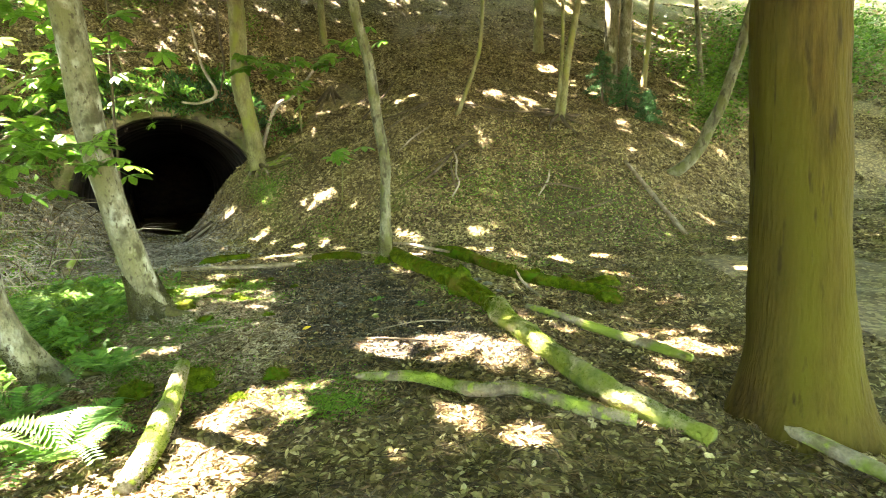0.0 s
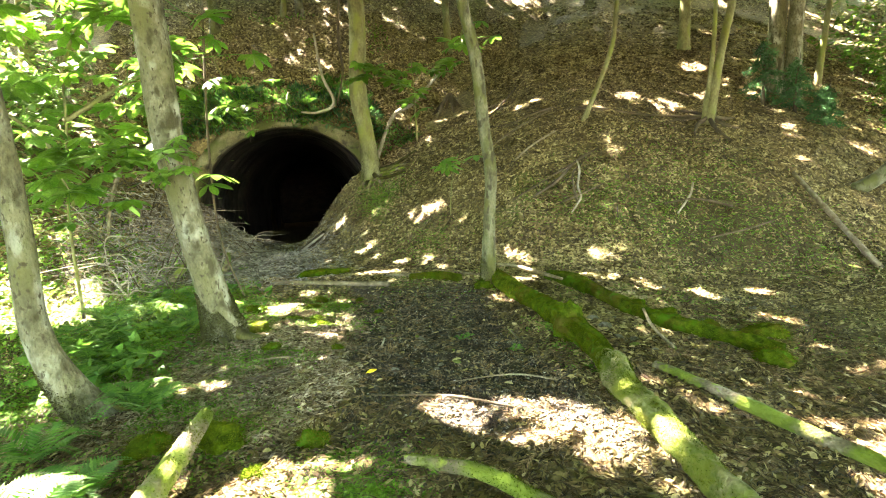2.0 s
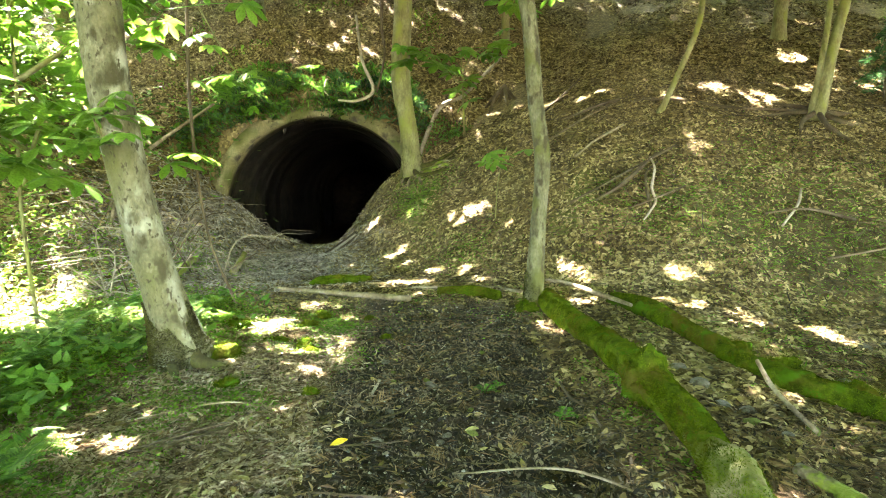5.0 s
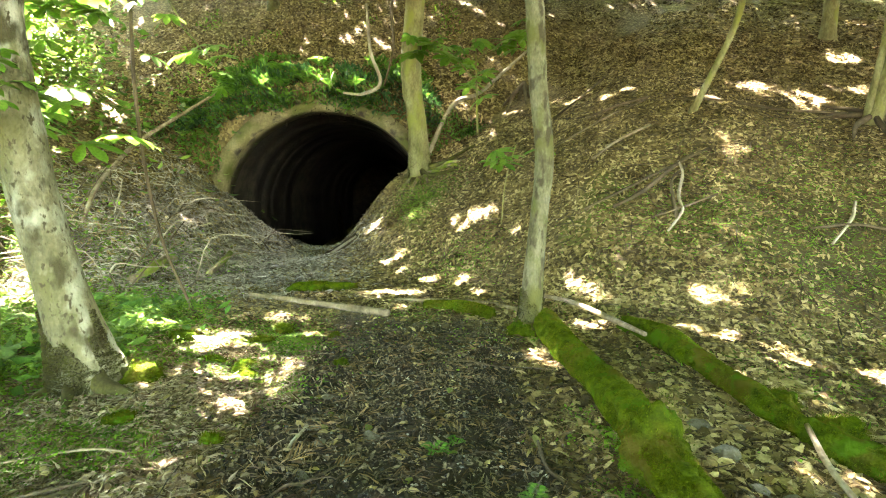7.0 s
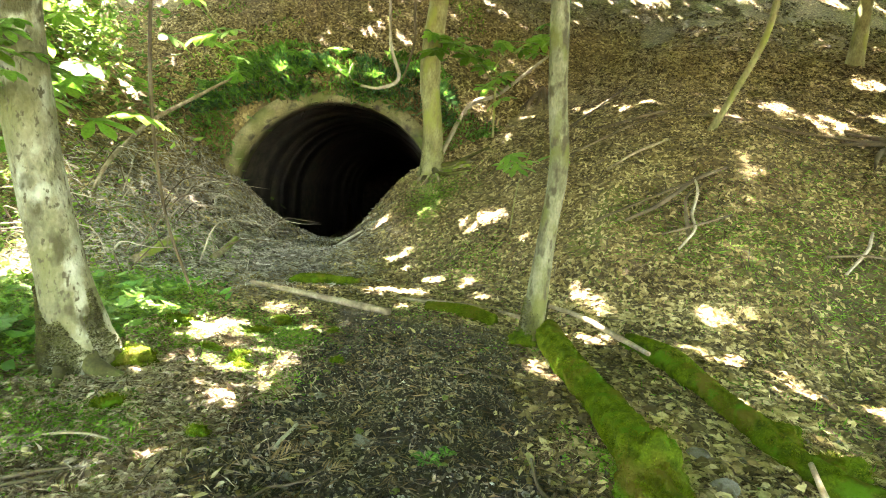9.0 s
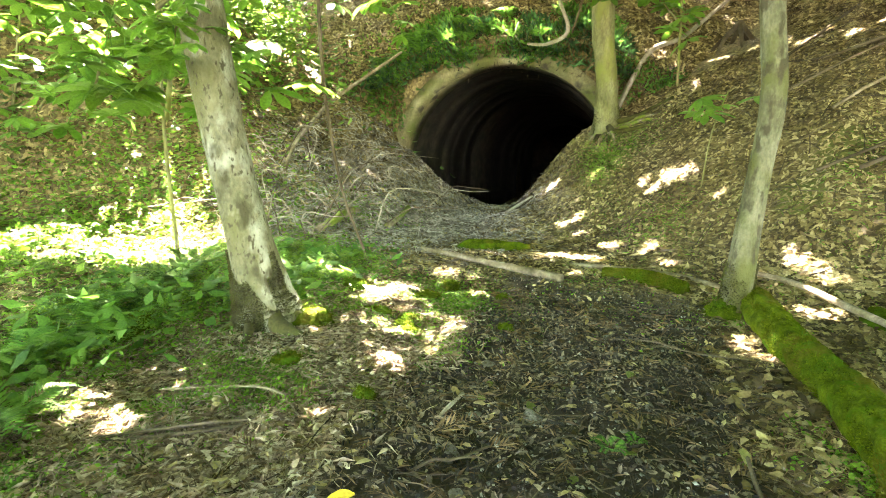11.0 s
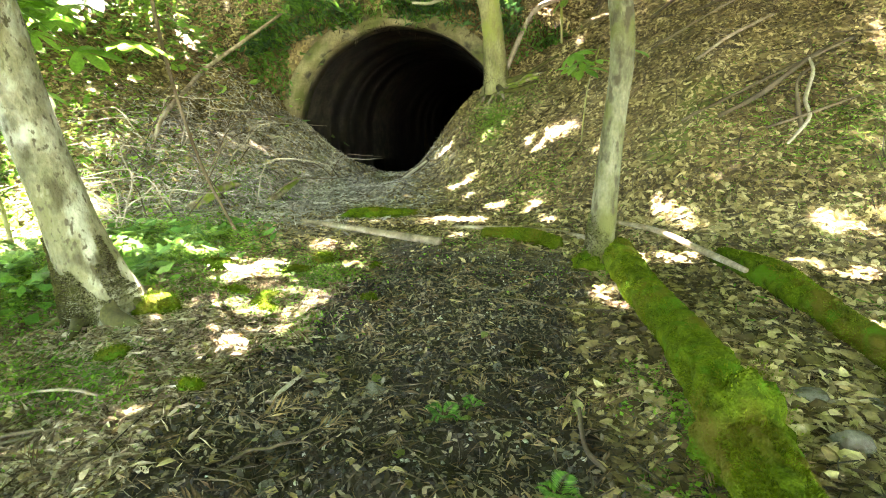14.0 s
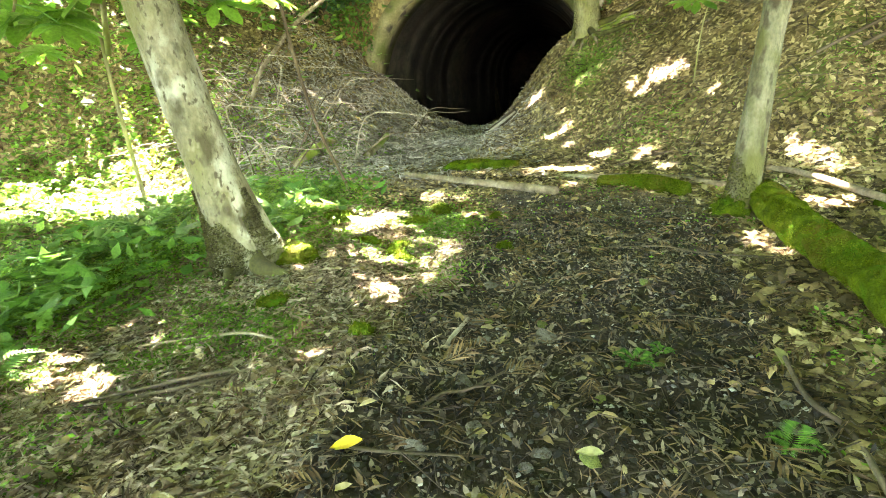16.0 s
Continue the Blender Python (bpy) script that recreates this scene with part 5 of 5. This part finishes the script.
strand("fallen_pole", laid([(-5.85, 17.2, 0.15, 0.06), (-5.6, 18.3, 0.16, 0.06), (-5.3, 19.6, 0.18, 0.055), (-5.05, 21.2, 0.16, 0.05), (-4.8, 22.9, 0.2, 0.04)]), M_PALE, "pale dead pole lying straight up the slope", "branch", seed=8)
for k, (dx, dy, dz) in enumerate([(0.7, -0.35, -0.75), (0.45, -0.6, -0.9), (0.9, 0.1, -0.4), (0.15, -0.7, -1.0), (1.1, -0.2, -0.7), (-0.25, -0.5, -0.8)]):
    x, y, z = -5.8, 16.8, 1.95
    strand("root", [(x, y, z - 0.1, 0.08), (x + dx * 0.3, y + dy * 0.3, z + dz * 0.35 - 0.05, 0.055), (x + dx * 0.8, y + dy * 0.8, float(land(x + dx * 0.8, y + dy * 0.8)) + 0.06, 0.04), (x + dx * 1.2, y + dy * 1.2, float(land(x + dx * 1.2, y + dy * 1.2)) - 0.02, 0.02)],
           M_MOSSBARK, "exposed mossy root gripping the rim of the bank", "root", seed=20 + k)
for k in range(7):
    a = k * 0.9 + 0.4
    strand("root", laid([(3.4 + 0.1 * math.cos(a), 16.95 + 0.1 * math.sin(a), 0.12, 0.06), (3.4 + 0.5 * math.cos(a), 16.95 + 0.5 * math.sin(a), 0.05, 0.045), (3.4 + 0.95 * math.cos(a + 0.2), 16.95 + 0.95 * math.sin(a + 0.2), -0.01, 0.02)]), M_TWIG, "spreading surface root of a young tree", "root", seed=30 + k)
for k in range(6):
    a = k * 1.05
    strand("root", [(-4.07, 20.0, float(land(-4.07, 20.0)) + 0.5, 0.06), (-4.07 + 0.35 * math.cos(a), 20.0 + 0.35 * math.sin(a) - 0.2, float(land(-4.07, 19.8)) + 0.15, 0.05), (-4.07 + 0.6 * math.cos(a), 20 + 0.6 * math.sin(a) - 0.3, float(land(-4.07 + 0.6 * math.cos(a), 19.7 + 0.6 * math.sin(a))) - 0.05, 0.02)],
           M_TWIG, "bare root hanging from an undercut tree", "root", seed=40 + k)

STICK_COUNT = itertools.count(60)


def stick(label, mat, *rows):
    """A lumpy stick lying on the land: rows of x, y, height, radius."""
    strand("stick", laid(rows), mat, label, "stick", 10, 24, 0.28, next(STICK_COUNT))


stick("grey forked stick lying on the wet path", M_TWIG, (-1.64, 6.25, 0.01, 0.008), (-1.62, 6.42, 0.025, 0.008), (-1.55, 6.5, 0.025, 0.007), (-1.5, 6.72, 0.02, 0.005))
stick("side prong of a grey stick on the path", M_TWIG, (-1.56, 6.5, 0.025, 0.005), (-1.47, 6.58, 0.03, 0.004), (-1.42, 6.6, 0.02, 0.003))
stick("dark dead stick lying at the path edge", M_TWIG, (-2.0, 5.75, 0.015, 0.009), (-1.8, 5.95, 0.03, 0.009), (-1.62, 5.98, 0.03, 0.008), (-1.25, 6.2, 0.02, 0.005))
stick("thin curved twig on the dark soil", M_TWIG, (-0.54, 7.41, 0.05, 0.008), (-0.42, 7.15, 0.03, 0.009), (-0.28, 7.02, 0.02, 0.009), (-0.15, 6.7, 0.02, 0.01))
stick("short pale broken stick beside a mossy stone", M_PALE, (-2.38, 6.62, 0.04, 0.013), (-2.23, 6.47, 0.02, 0.012))
stick("short bleached twig on the path", M_PALE, (-1.95, 7.05, 0.03, 0.012), (-1.9, 6.85, 0.03, 0.012), (-1.87, 6.75, 0.02, 0.01))
stick("moss-topped broken branch on the earth fan", M_MOSSBARK, (-6.96, 11.06, 0.05, 0.06), (-7.4, 11.8, 0.1, 0.06), (-7.85, 12.45, 0.12, 0.05))
stick("crooked mossy branch in the undergrowth", M_MOSSBARK, (-7.2, 9.8, 0.05, 0.07), (-7.35, 10.3, 0.12, 0.07), (-7.6, 10.75, 0.12, 0.06), (-7.75, 11.1, 0.05, 0.04))
stick("rotten log lodged on the tunnel lip", M_TWIG, (-7.62, 15.15, 0.06, 0.1), (-7.25, 15.25, 0.1, 0.12), (-6.8, 15.4, 0.08, 0.08))
stick("pale bent stick on the tunnel lip", M_PALE, (-7.45, 14.9, 0.06, 0.025), (-7.1, 15.1, 0.16, 0.028), (-6.7, 15.2, 0.1, 0.02))
stick("grey stick lying at the foot of the slope", M_DEADWOOD, (-3.3, 10.75, 0.04, 0.03), (-2.3, 11.0, 0.05, 0.035), (-1.5, 10.75, 0.05, 0.03))
stick("fallen dead branch lying down the slope", M_DEADWOOD, (4.75, 15.0, 0.1, 0.045), (5.0, 13.8, 0.2, 0.05), (5.28, 12.4, 0.05, 0.055))
stick("long dead branch lying across the slope", M_TWIG, (-0.5, 16.9, 0.03, 0.03), (0.6, 16.95, 0.05, 0.03), (1.8, 16.9, 0.03, 0.025), (3.0, 17.1, 0.05, 0.03))
stick("mossy stick lying beside the log", M_MOSSBARK, (0.9, 6.55, 0.06, 0.04), (1.3, 6.1, 0.07, 0.05), (1.8, 5.6, 0.05, 0.05), (2.3, 5.1, 0.03, 0.04))
stick("broken grey branch among stones", M_DEADWOOD, (0.95, 8.1, 0.2, 0.016), (1.0, 7.7, 0.12, 0.018), (1.15, 7.2, 0.05, 0.018))
stick("rotten wood beside the cedar foot", M_MOSSBARK, (2.3, 3.75, 0.07, 0.045), (2.45, 3.4, 0.07, 0.048), (2.65, 3.0, 0.04, 0.04))
stick("exposed root on the steep slope", M_TWIG, (0.25, 14.2, 0.04, 0.018), (0.05, 13.7, 0.1, 0.02), (0.15, 13.0, 0.03, 0.03))
stick("root exposed in the eroded bank", M_TWIG, (1.9, 13.3, 0.05, 0.018), (2.5, 13.5, 0.12, 0.018), (3.2, 13.6, 0.04, 0.03))
stick("pale root lying on the eroded bank", M_TWIG, (2.6, 12.6, 0.05, 0.018), (3.3, 12.9, 0.12, 0.018), (3.9, 13.4, 0.04, 0.02))
stick("dead twig lying up the slope", M_TWIG, (-2.2, 15.6, 0.04, 0.018), (-1.2, 16.2, 0.08, 0.018), (-0.4, 17.2, 0.04, 0.02))
stick("fallen branch on the leafy slope", M_TWIG, (-1.2, 13.2, 0.04, 0.018), (-0.2, 13.9, 0.08, 0.018), (0.6, 14.8, 0.04, 0.02))
stick("arched brown twig on the litter", M_TWIG, (-3.0, 5.4, 0.01, 0.007), (-2.6, 6.0, 0.03, 0.008), (-2.3, 6.2, 0.02, 0.006))
stick("dark twig lying across the path", M_TWIG, (-0.2, 5.4, 0.02, 0.01), (-0.9, 5.55, 0.03, 0.01), (-1.9, 5.4, 0.02, 0.007))
stick("thin bare stick on the litter", M_DEADWOOD, (0.3, 5.9, 0.02, 0.007), (-0.3, 6.1, 0.03, 0.007), (-0.9, 5.9, 0.01, 0.005))
stick("pale root hanging down the eroded slope", M_PALE, (0.13, 14.3, 0.06, 0.02), (0.2, 13.9, 0.1, 0.024), (0.16, 13.4, 0.08, 0.022), (0.22, 13.1, 0.06, 0.02), (0.05, 12.7, 0.04, 0.014))
stick("dark branch lying aslant on the slope", M_TWIG, (-0.75, 13.15, 0.05, 0.03), (-0.35, 13.5, 0.07, 0.035), (0.1, 14.2, 0.06, 0.03), (0.35, 14.6, 0.03, 0.02))
stick("thin root running across the slope", M_TWIG, (-0.2, 12.95, 0.04, 0.014), (0.2, 13.15, 0.07, 0.016), (0.7, 13.6, 0.04, 0.014))
stick("root at the foot of the eroded hollow", M_PALE, (2.55, 14.1, 0.05, 0.02), (2.4, 13.6, 0.1, 0.024), (2.1, 13.1, 0.04, 0.02))
stick("forked root lying on the upper slope", M_TWIG, (-0.4, 17.2, 0.04, 0.02), (-1.0, 16.6, 0.1, 0.03), (-1.8, 16.6, 0.06, 0.024), (-2.5, 17.1, 0.04, 0.018))
stick("long root bared on the upper slope", M_TWIG, (-2.6, 17.2, 0.05, 0.024), (-2.1, 18.4, 0.08, 0.028), (-1.8, 19.8, 0.05, 0.02))
stick("dead branch lying low on the slope", M_DEADWOOD, (-1.3, 14.6, 0.04, 0.02), (-0.9, 15.0, 0.06, 0.024), (-0.4, 15.6, 0.04, 0.016))
stick("curved grey twig at the path edge", M_DEADWOOD, (-3.3, 5.9, 0.02, 0.006), (-2.9, 6.25, 0.04, 0.007), (-2.6, 6.35, 0.03, 0.005))
stick("dark rotten stick half sunk in needles", M_TWIG, (-2.9, 5.45, 0.01, 0.009), (-2.65, 5.85, 0.012, 0.011), (-2.45, 6.2, 0.01, 0.008))
stick("thin dead twig lying across the dark soil", M_TWIG, (-1.9, 8.5, 0.02, 0.004), (-1.5, 8.72, 0.03, 0.005), (-1.2, 8.7, 0.03, 0.005), (-0.7, 8.85, 0.03, 0.004))

for k, (cx, cy, a, reach, rad) in enumerate([(-4.0, 7.05, 0.5, 0.55, 0.09), (-4.0, 7.05, -0.4, 0.6, 0.1), (-4.0, 7.05, -1.3, 0.5, 0.08), (-4.0, 7.05, -2.2, 0.45, 0.07), (-3.85, 5.1, -0.2, 0.4, 0.06), (-3.85, 5.1, 0.9, 0.4, 0.06),
                                             (-1.24, 9.89, -2.4, 0.35, 0.05), (-1.24, 9.89, -0.9, 0.35, 0.05), (-5.85, 16.8, -1.6, 0.9, 0.08), (-5.85, 16.8, -0.7, 1.3, 0.09), (-5.85, 16.8, 0.1, 1.4, 0.08), (-5.85, 16.8, -2.3, 0.7, 0.07)]):
    ux, uy = math.cos(a), math.sin(a)
    wx, wy = math.cos(a + 0.35), math.sin(a + 0.35)
    strand("root", laid([(cx + 0.1 * ux, cy + 0.1 * uy, 0.16, rad), (cx + reach * 0.45 * ux, cy + reach * 0.45 * uy, 0.05, rad * 0.7), (cx + reach * wx, cy + reach * wy, -0.02, rad * 0.3)]), M_FOOTMOSS, "mossy surface root at the foot of a tree", "root", 9, 20, 0.2, 140 + k)

snag, LINE_SNAG = lying("fallen_log", [(-2.38, 4.55, 0.22, 0.05), (-2.2, 4.0, 0.16, 0.07), (-2.05, 3.4, 0.08, 0.08), (-1.95, 2.9, 0.02, 0.07)], M_MOSSBARK, "sun-bleached mossy log stub leaning out of the litter", 0.15, 12, 24, 33)


def thicket(seed, n, box, label):
    """A tangle of dead bleached twigs."""
    r = random.Random(seed)
    thing = tagged(new("dead_brush"), label, "brush")
    for k in range(n):
        x, y = r.uniform(box[0], box[1]), r.uniform(box[2], box[3])
        z = float(land(x, y))
        a, ln, up = r.uniform(0, 6.28), r.uniform(0.5, 1.5), r.uniform(0.1, 0.9)
        pts = [(x, y, z, 0.012), (x + math.cos(a) * ln * 0.4, y + math.sin(a) * ln * 0.4, z + up * ln * 0.6 + 0.1, 0.01), (x + math.cos(a + 0.4) * ln * 0.8, y + math.sin(a + 0.4) * ln * 0.8, z + up * ln * 0.75, 0.007), (x + math.cos(a + 0.7) * ln * 1.2, y + math.sin(a + 0.7) * ln * 1.2, z + up * ln * 0.5 + 0.1, 0.004)]
        V, F = tube(smooth_line(pts, 10), 5, 0.05, k)
        part("twig", mesh("twig", V, F, M_PALE if r.random() < 0.6 else M_TWIG), thing)


thicket(501, 34, (-9.0, -6.8, 8.6, 11.5), "tangle of bleached dead twigs on the bank")
thicket(502, 26, (-10.5, -8.0, 10.5, 14.0), "dead brushwood leaning on the earth bank")

# ---- plants on the bank, conifer, small leaves ----
def tufts(name, n, seed, mat, label, ur, vr, length, hang, dens, width=(0.1, 0.35)):
    """Narrow blades and fronds standing on and hanging from the bank's edge."""
    r = np.random.default_rng(seed)
    u, v = r.uniform(*ur, n), r.uniform(*vr, n)
    x, y = PORTAL[0] + u * AXIS[0] + v * SIDE[0], PORTAL[1] + u * AXIS[1] + v * SIDE[1]
    ok = vnoise(x, y, 1.1, seed) > dens
    x, y, u = x[ok], y[ok], u[ok]
    n = len(x)
    c = np.stack([x, y, bank(x, y) + 0.06 - hang * ss(0.4, 0.05, u) * r.uniform(0, 1, n)], 1)
    a = np.stack([0.45 + r.normal(size=n) * 0.6, -0.9 + r.normal(size=n) * 0.6, r.normal(size=n) * 0.6 + 0.1], 1)
    a /= np.linalg.norm(a, axis=1)[:, None]
    b = np.cross(a, r.normal(size=(n, 3)))
    b /= np.linalg.norm(b, axis=1)[:, None]
    ln = length * r.uniform(0.4, 1.3, n)
    c = c + a * (ln * 0.8)[:, None]
    V, F = kites(c, a, b, np.cross(a, b), ln, ln * r.uniform(*width, n), -ln * 0.2)
    tagged(new(name, fast_mesh(name, V, F, mat)), label, "plants", kind="stuff")


tufts("bank_plants", 7000, 601, M_FERN, "ferns and grasses overhanging the tunnel crown", (-0.12, 1.6), (-3.4, 2.8), 0.12, 0.4, -0.3)
tufts("bank_plants", 4500, 602, M_CONIFER, "dark leafy tufts along the bank edge", (-0.1, 1.0), (-3.8, 3.0), 0.13, 0.45, -0.1)
tufts("bank_plants", 4200, 604, M_FERN, "leafy plants trailing down the earth face", (0.0, 0.3), (-5.8, -2.7), 0.11, 1.7, -0.6)
tufts("bank_plants", 2200, 605, M_FERN, "plants trailing over the shoulder of the arch", (0.0, 0.3), (2.4, 4.6), 0.1, 1.2, -0.4)
tufts("hanging_roots", 3000, 606, M_TWIG, "thin dead roots and stems hanging from the bank", (0.02, 0.4), (-5.6, 4.4), 0.13, 0.8, -0.8, (0.015, 0.04))
tufts("bank_plants", 1500, 607, M_FERN, "grass tufts over the crown of the arch", (-0.1, 0.8), (-1.4, 1.4), 0.1, 0.3, -2.0)
tufts("bank_plants", 5000, 603, M_HERB, "small green plants higher on the bank", (1.0, 6), (-5, 4), 0.09, 0.0, 0.25)


def conifer(x, y, h, seed, label):
    r = np.random.default_rng(seed)
    thing = tagged(new("conifer_sapling"), label, "sapling")
    z = float(land(x, y))
    V, F = tube(smooth_line([(x, y, z - 0.05, 0.05), (x, y, z + h * 0.5, 0.035), (x + 0.1, y, z + h, 0.01)], 10), 6, 0.05, seed)
    part("trunk", mesh("trunk", V, F, M_TWIG), thing)
    for k in range(16):
        hz = z + h * (0.12 + 0.8 * k / 16)
        az, ln = k * 2.4 + r.normal() * 0.3, (1.15 - 0.9 * k / 16) * h * 0.42
        d = np.array([math.cos(az), math.sin(az), -0.3])
        n = 130
        f = r.uniform(0.05, 1, n)
        c = np.array([[x, y, hz]]) + d[None] * (f * ln)[:, None] + r.normal(size=(n, 3)) * 0.05
        a = d[None] * 0.5 + r.normal(size=(n, 3)) * 0.5
        a /= np.linalg.norm(a, axis=1)[:, None]
        b = np.cross(a, r.normal(size=(n, 3)))
        b /= np.linalg.norm(b, axis=1)[:, None]
        V, F = kites(c, a, b, np.cross(a, b), np.full(n, 0.07), np.full(n, 0.013), np.zeros(n))
        part("bough", fast_mesh("bough", V, F, M_CONIFER), thing)


conifer(5.9, 18.6, 1.5, 611, "low dark green conifer sapling on the slope")
conifer(6.4, 18.0, 1.1, 612, "drooping dark green conifer seedling on the slope")
conifer(5.2, 18.9, 1.9, 613, "feathery dark green conifer before the twin trunks")


def fallen_leaf(x, y, turn, size, mat, label):
    V = []
    for t, w in ((0, 0.004), (0.25, 0.022), (0.55, 0.034), (0.8, 0.024), (1.0, 0.002)):
        for q in (-1, 0, 1):
            V.append((t * 0.15 - 0.075, q * w, 0.012 * math.sin(t * 3.1) + 0.012 * abs(q)))
    F = [(i * 3 + j, i * 3 + j + 1, i * 3 + j + 4, i * 3 + j + 3) for i in range(4) for j in range(2)]
    ob = tagged(new("fallen_leaf", mesh("fallen_leaf", V, F, mat)), label, "leaf")
    ob.matrix_basis = pose(x, y, float(land(x, y)) + 0.035, 12, -8, turn) @ Matrix.Diagonal((size, size * 1.1, size, 1))


fallen_leaf(-1.67, 5.94, 52, 0.8, M_YELLOW, "single bright yellow fallen leaf on the path")
fallen_leaf(-0.95, 6.39, 20, 0.6, M_PALELEAF, "pale green fallen leaf on the dark soil")
fallen_leaf(-0.56, 7.44, 110, 0.75, M_PALELEAF, "upturned pale green leaf at a twig's end")


V, F = fuzz(LINE_SNAG, 3500, 0.009, 76)
tagged(part("moss", fast_mesh("moss", V, F, M_MOSSFUZZ), snag, "yellow-green moss shoots"), kind="stuff")
strand("branch", [(-10.7, 15.0, 3.55, 0.03), (-10.95, 14.0, 2.85, 0.04), (-10.95, 12.95, 2.2, 0.045), (-10.4, 12.0, 1.65, 0.045), (-9.6, 11.0, 1.15, 0.04), (-8.95, 10.2, 0.35, 0.03)], M_DEADWOOD, "mossy dead branch leaning against the bank", "branch", seed=91)
for ob, n in ((t_main, 60000), (t_left, 22000), (t_slim, 13000), (t_portal, 9000)):
    line = TREES[ob]
    line = line[(line[:, 2] - line[0, 2]) < 0.75]
    line = np.column_stack([line[:, :3], line[:, 3] * 1.02])
    r = np.random.default_rng(n)
    h = r.uniform(size=n) ** 2 * (len(line) - 1.01)
    k = h.astype(int)
    th = r.uniform(0, 2 * np.pi, n)
    d = np.stack([np.cos(th), np.sin(th), np.zeros(n)], 1)
    c = line[k, :3] + (line[k + 1, :3] - line[k, :3]) * (h - k)[:, None] + d * line[k, 3][:, None] * 1.02
    keep = vnoise(np.cos(th) * 1.5 + c[:, 2] * 2.5, np.sin(th) * 1.5 + c[:, 2], 1.5, 77) > 2.2 * (c[:, 2] - line[0, 2]) - 1.2
    c, d = c[keep], d[keep]
    m = d + r.normal(size=d.shape) * 0.4
    m /= np.linalg.norm(m, axis=1)[:, None]
    b = np.cross(m, r.normal(size=d.shape))
    b /= np.linalg.norm(b, axis=1)[:, None]
    hh = 0.009 * r.uniform(0.5, 1.4, len(c))
    V, F = kites(c, m, b, np.cross(m, b), hh, hh * 0.4, hh * 0.1)
    tagged(part("moss", fast_mesh("moss", V, F, M_FOOTMOSS), ob, "moss on the foot of the trunk"), kind="stuff")

for k, (u, v, sz) in enumerate([(0.2, -2.9, 0.5), (0.15, -2.3, 0.55), (0.2, -1.7, 0.45), (0.15, -1.1, 0.5), (0.2, -0.5, 0.45), (0.15, 0.1, 0.4), (0.2, 0.7, 0.45), (0.15, 1.5, 0.4), (0.7, -2.6, 0.6), (0.8, -1.4, 0.55), (0.9, -0.2, 0.5), (0.3, -3.5, 0.55), (0.5, 2.2, 0.4)]):
    x, y, _ = at_uvz(u, v, 0)
    fern(x, y, sz, 8, 700 + k, "fern hanging from the bank above the tunnel arch", z=float(bank(x, y)) + 0.05)

herbs("grass_tufts", [(1.3, 12.9, 1.6, 2200), (3.0, 13.4, 1.8, 2400), (-0.2, 12.8, 1.2, 1200), (2.4, 15.0, 1.6, 1200), (4.6, 13.0, 1.6, 1500), (-4.9, 15.6, 0.8, 1200), (-3.2, 12.9, 0.8, 700), (1.0, 9.6, 1.0, 700)], 0.05, 0.05, M_HERB, "thin grass blades on the eroded slope", 95, 0.1)
moss_clump(-1.27, 9.84, 0.17, 0.16, 0.2, 120, "moss mound round the foot of the slim tree")
moss_clump(-4.75, 11.05, 0.5, 0.13, 0.14, 122, "long moss cushion by the path head", 0.8)
for k, (x, y, sz) in enumerate([(-1.04, 7.04, 0.09), (-0.43, 6.86, 0.1), (-0.98, 7.2, 0.06)]):
    fern(x, y, sz, 4, 760 + k, "green cypress sprig fallen on the dark path")
herbs("clover", [(-0.21, 7.74, 0.1, 160), (-0.1, 7.58, 0.1, 190), (-0.03, 7.42, 0.1, 160), (-0.72, 9.1, 0.1, 60)], 0.013, 0.06, M_HERB, "small round-leaved green plants along the log", 98, 0.8)
herbs("leafy_herbs", [(-5.2, 6.4, 0.9, 300), (-5.0, 7.6, 0.8, 260), (-4.5, 5.6, 0.6, 200), (-5.6, 8.6, 0.9, 240)], 0.085, 0.3, M_FERN, "broad-leaved green herbs beside the stout tree", 96, 0.45)
herbs("moss_carpet", [(-3.4, 6.3, 0.7, 12000), (-3.0, 7.3, 0.6, 9000), (-3.7, 5.7, 0.6, 11000), (-2.8, 6.6, 0.5, 4000), (-1.15, 4.3, 0.35, 6000), (-0.9, 4.0, 0.25, 2500), (-2.4, 4.5, 0.4, 4000), (-2.7, 4.2, 0.4, 4000), (-3.6, 8.2, 0.7, 12000), (-3.3, 8.8, 0.6, 9000), (-4.6, 8.6, 0.6, 6000), (-3.2, 4.9, 0.6, 6000), (-5.35, 15.7, 0.5, 5000), (-5.1, 15.2, 0.4, 3000), (-4.9, 14.8, 0.3, 1200), (-7.9, 10.8, 0.9, 8000), (-8.6, 10.3, 0.7, 5000), (-7.3, 11.5, 0.5, 3000), (-2.9, 5.7, 0.4, 1800), (-2.5, 7.6, 0.3, 1600)], 0.015, 0.04, M_HERB, "thin green moss and seedlings creeping over the litter", 97, 0.5)
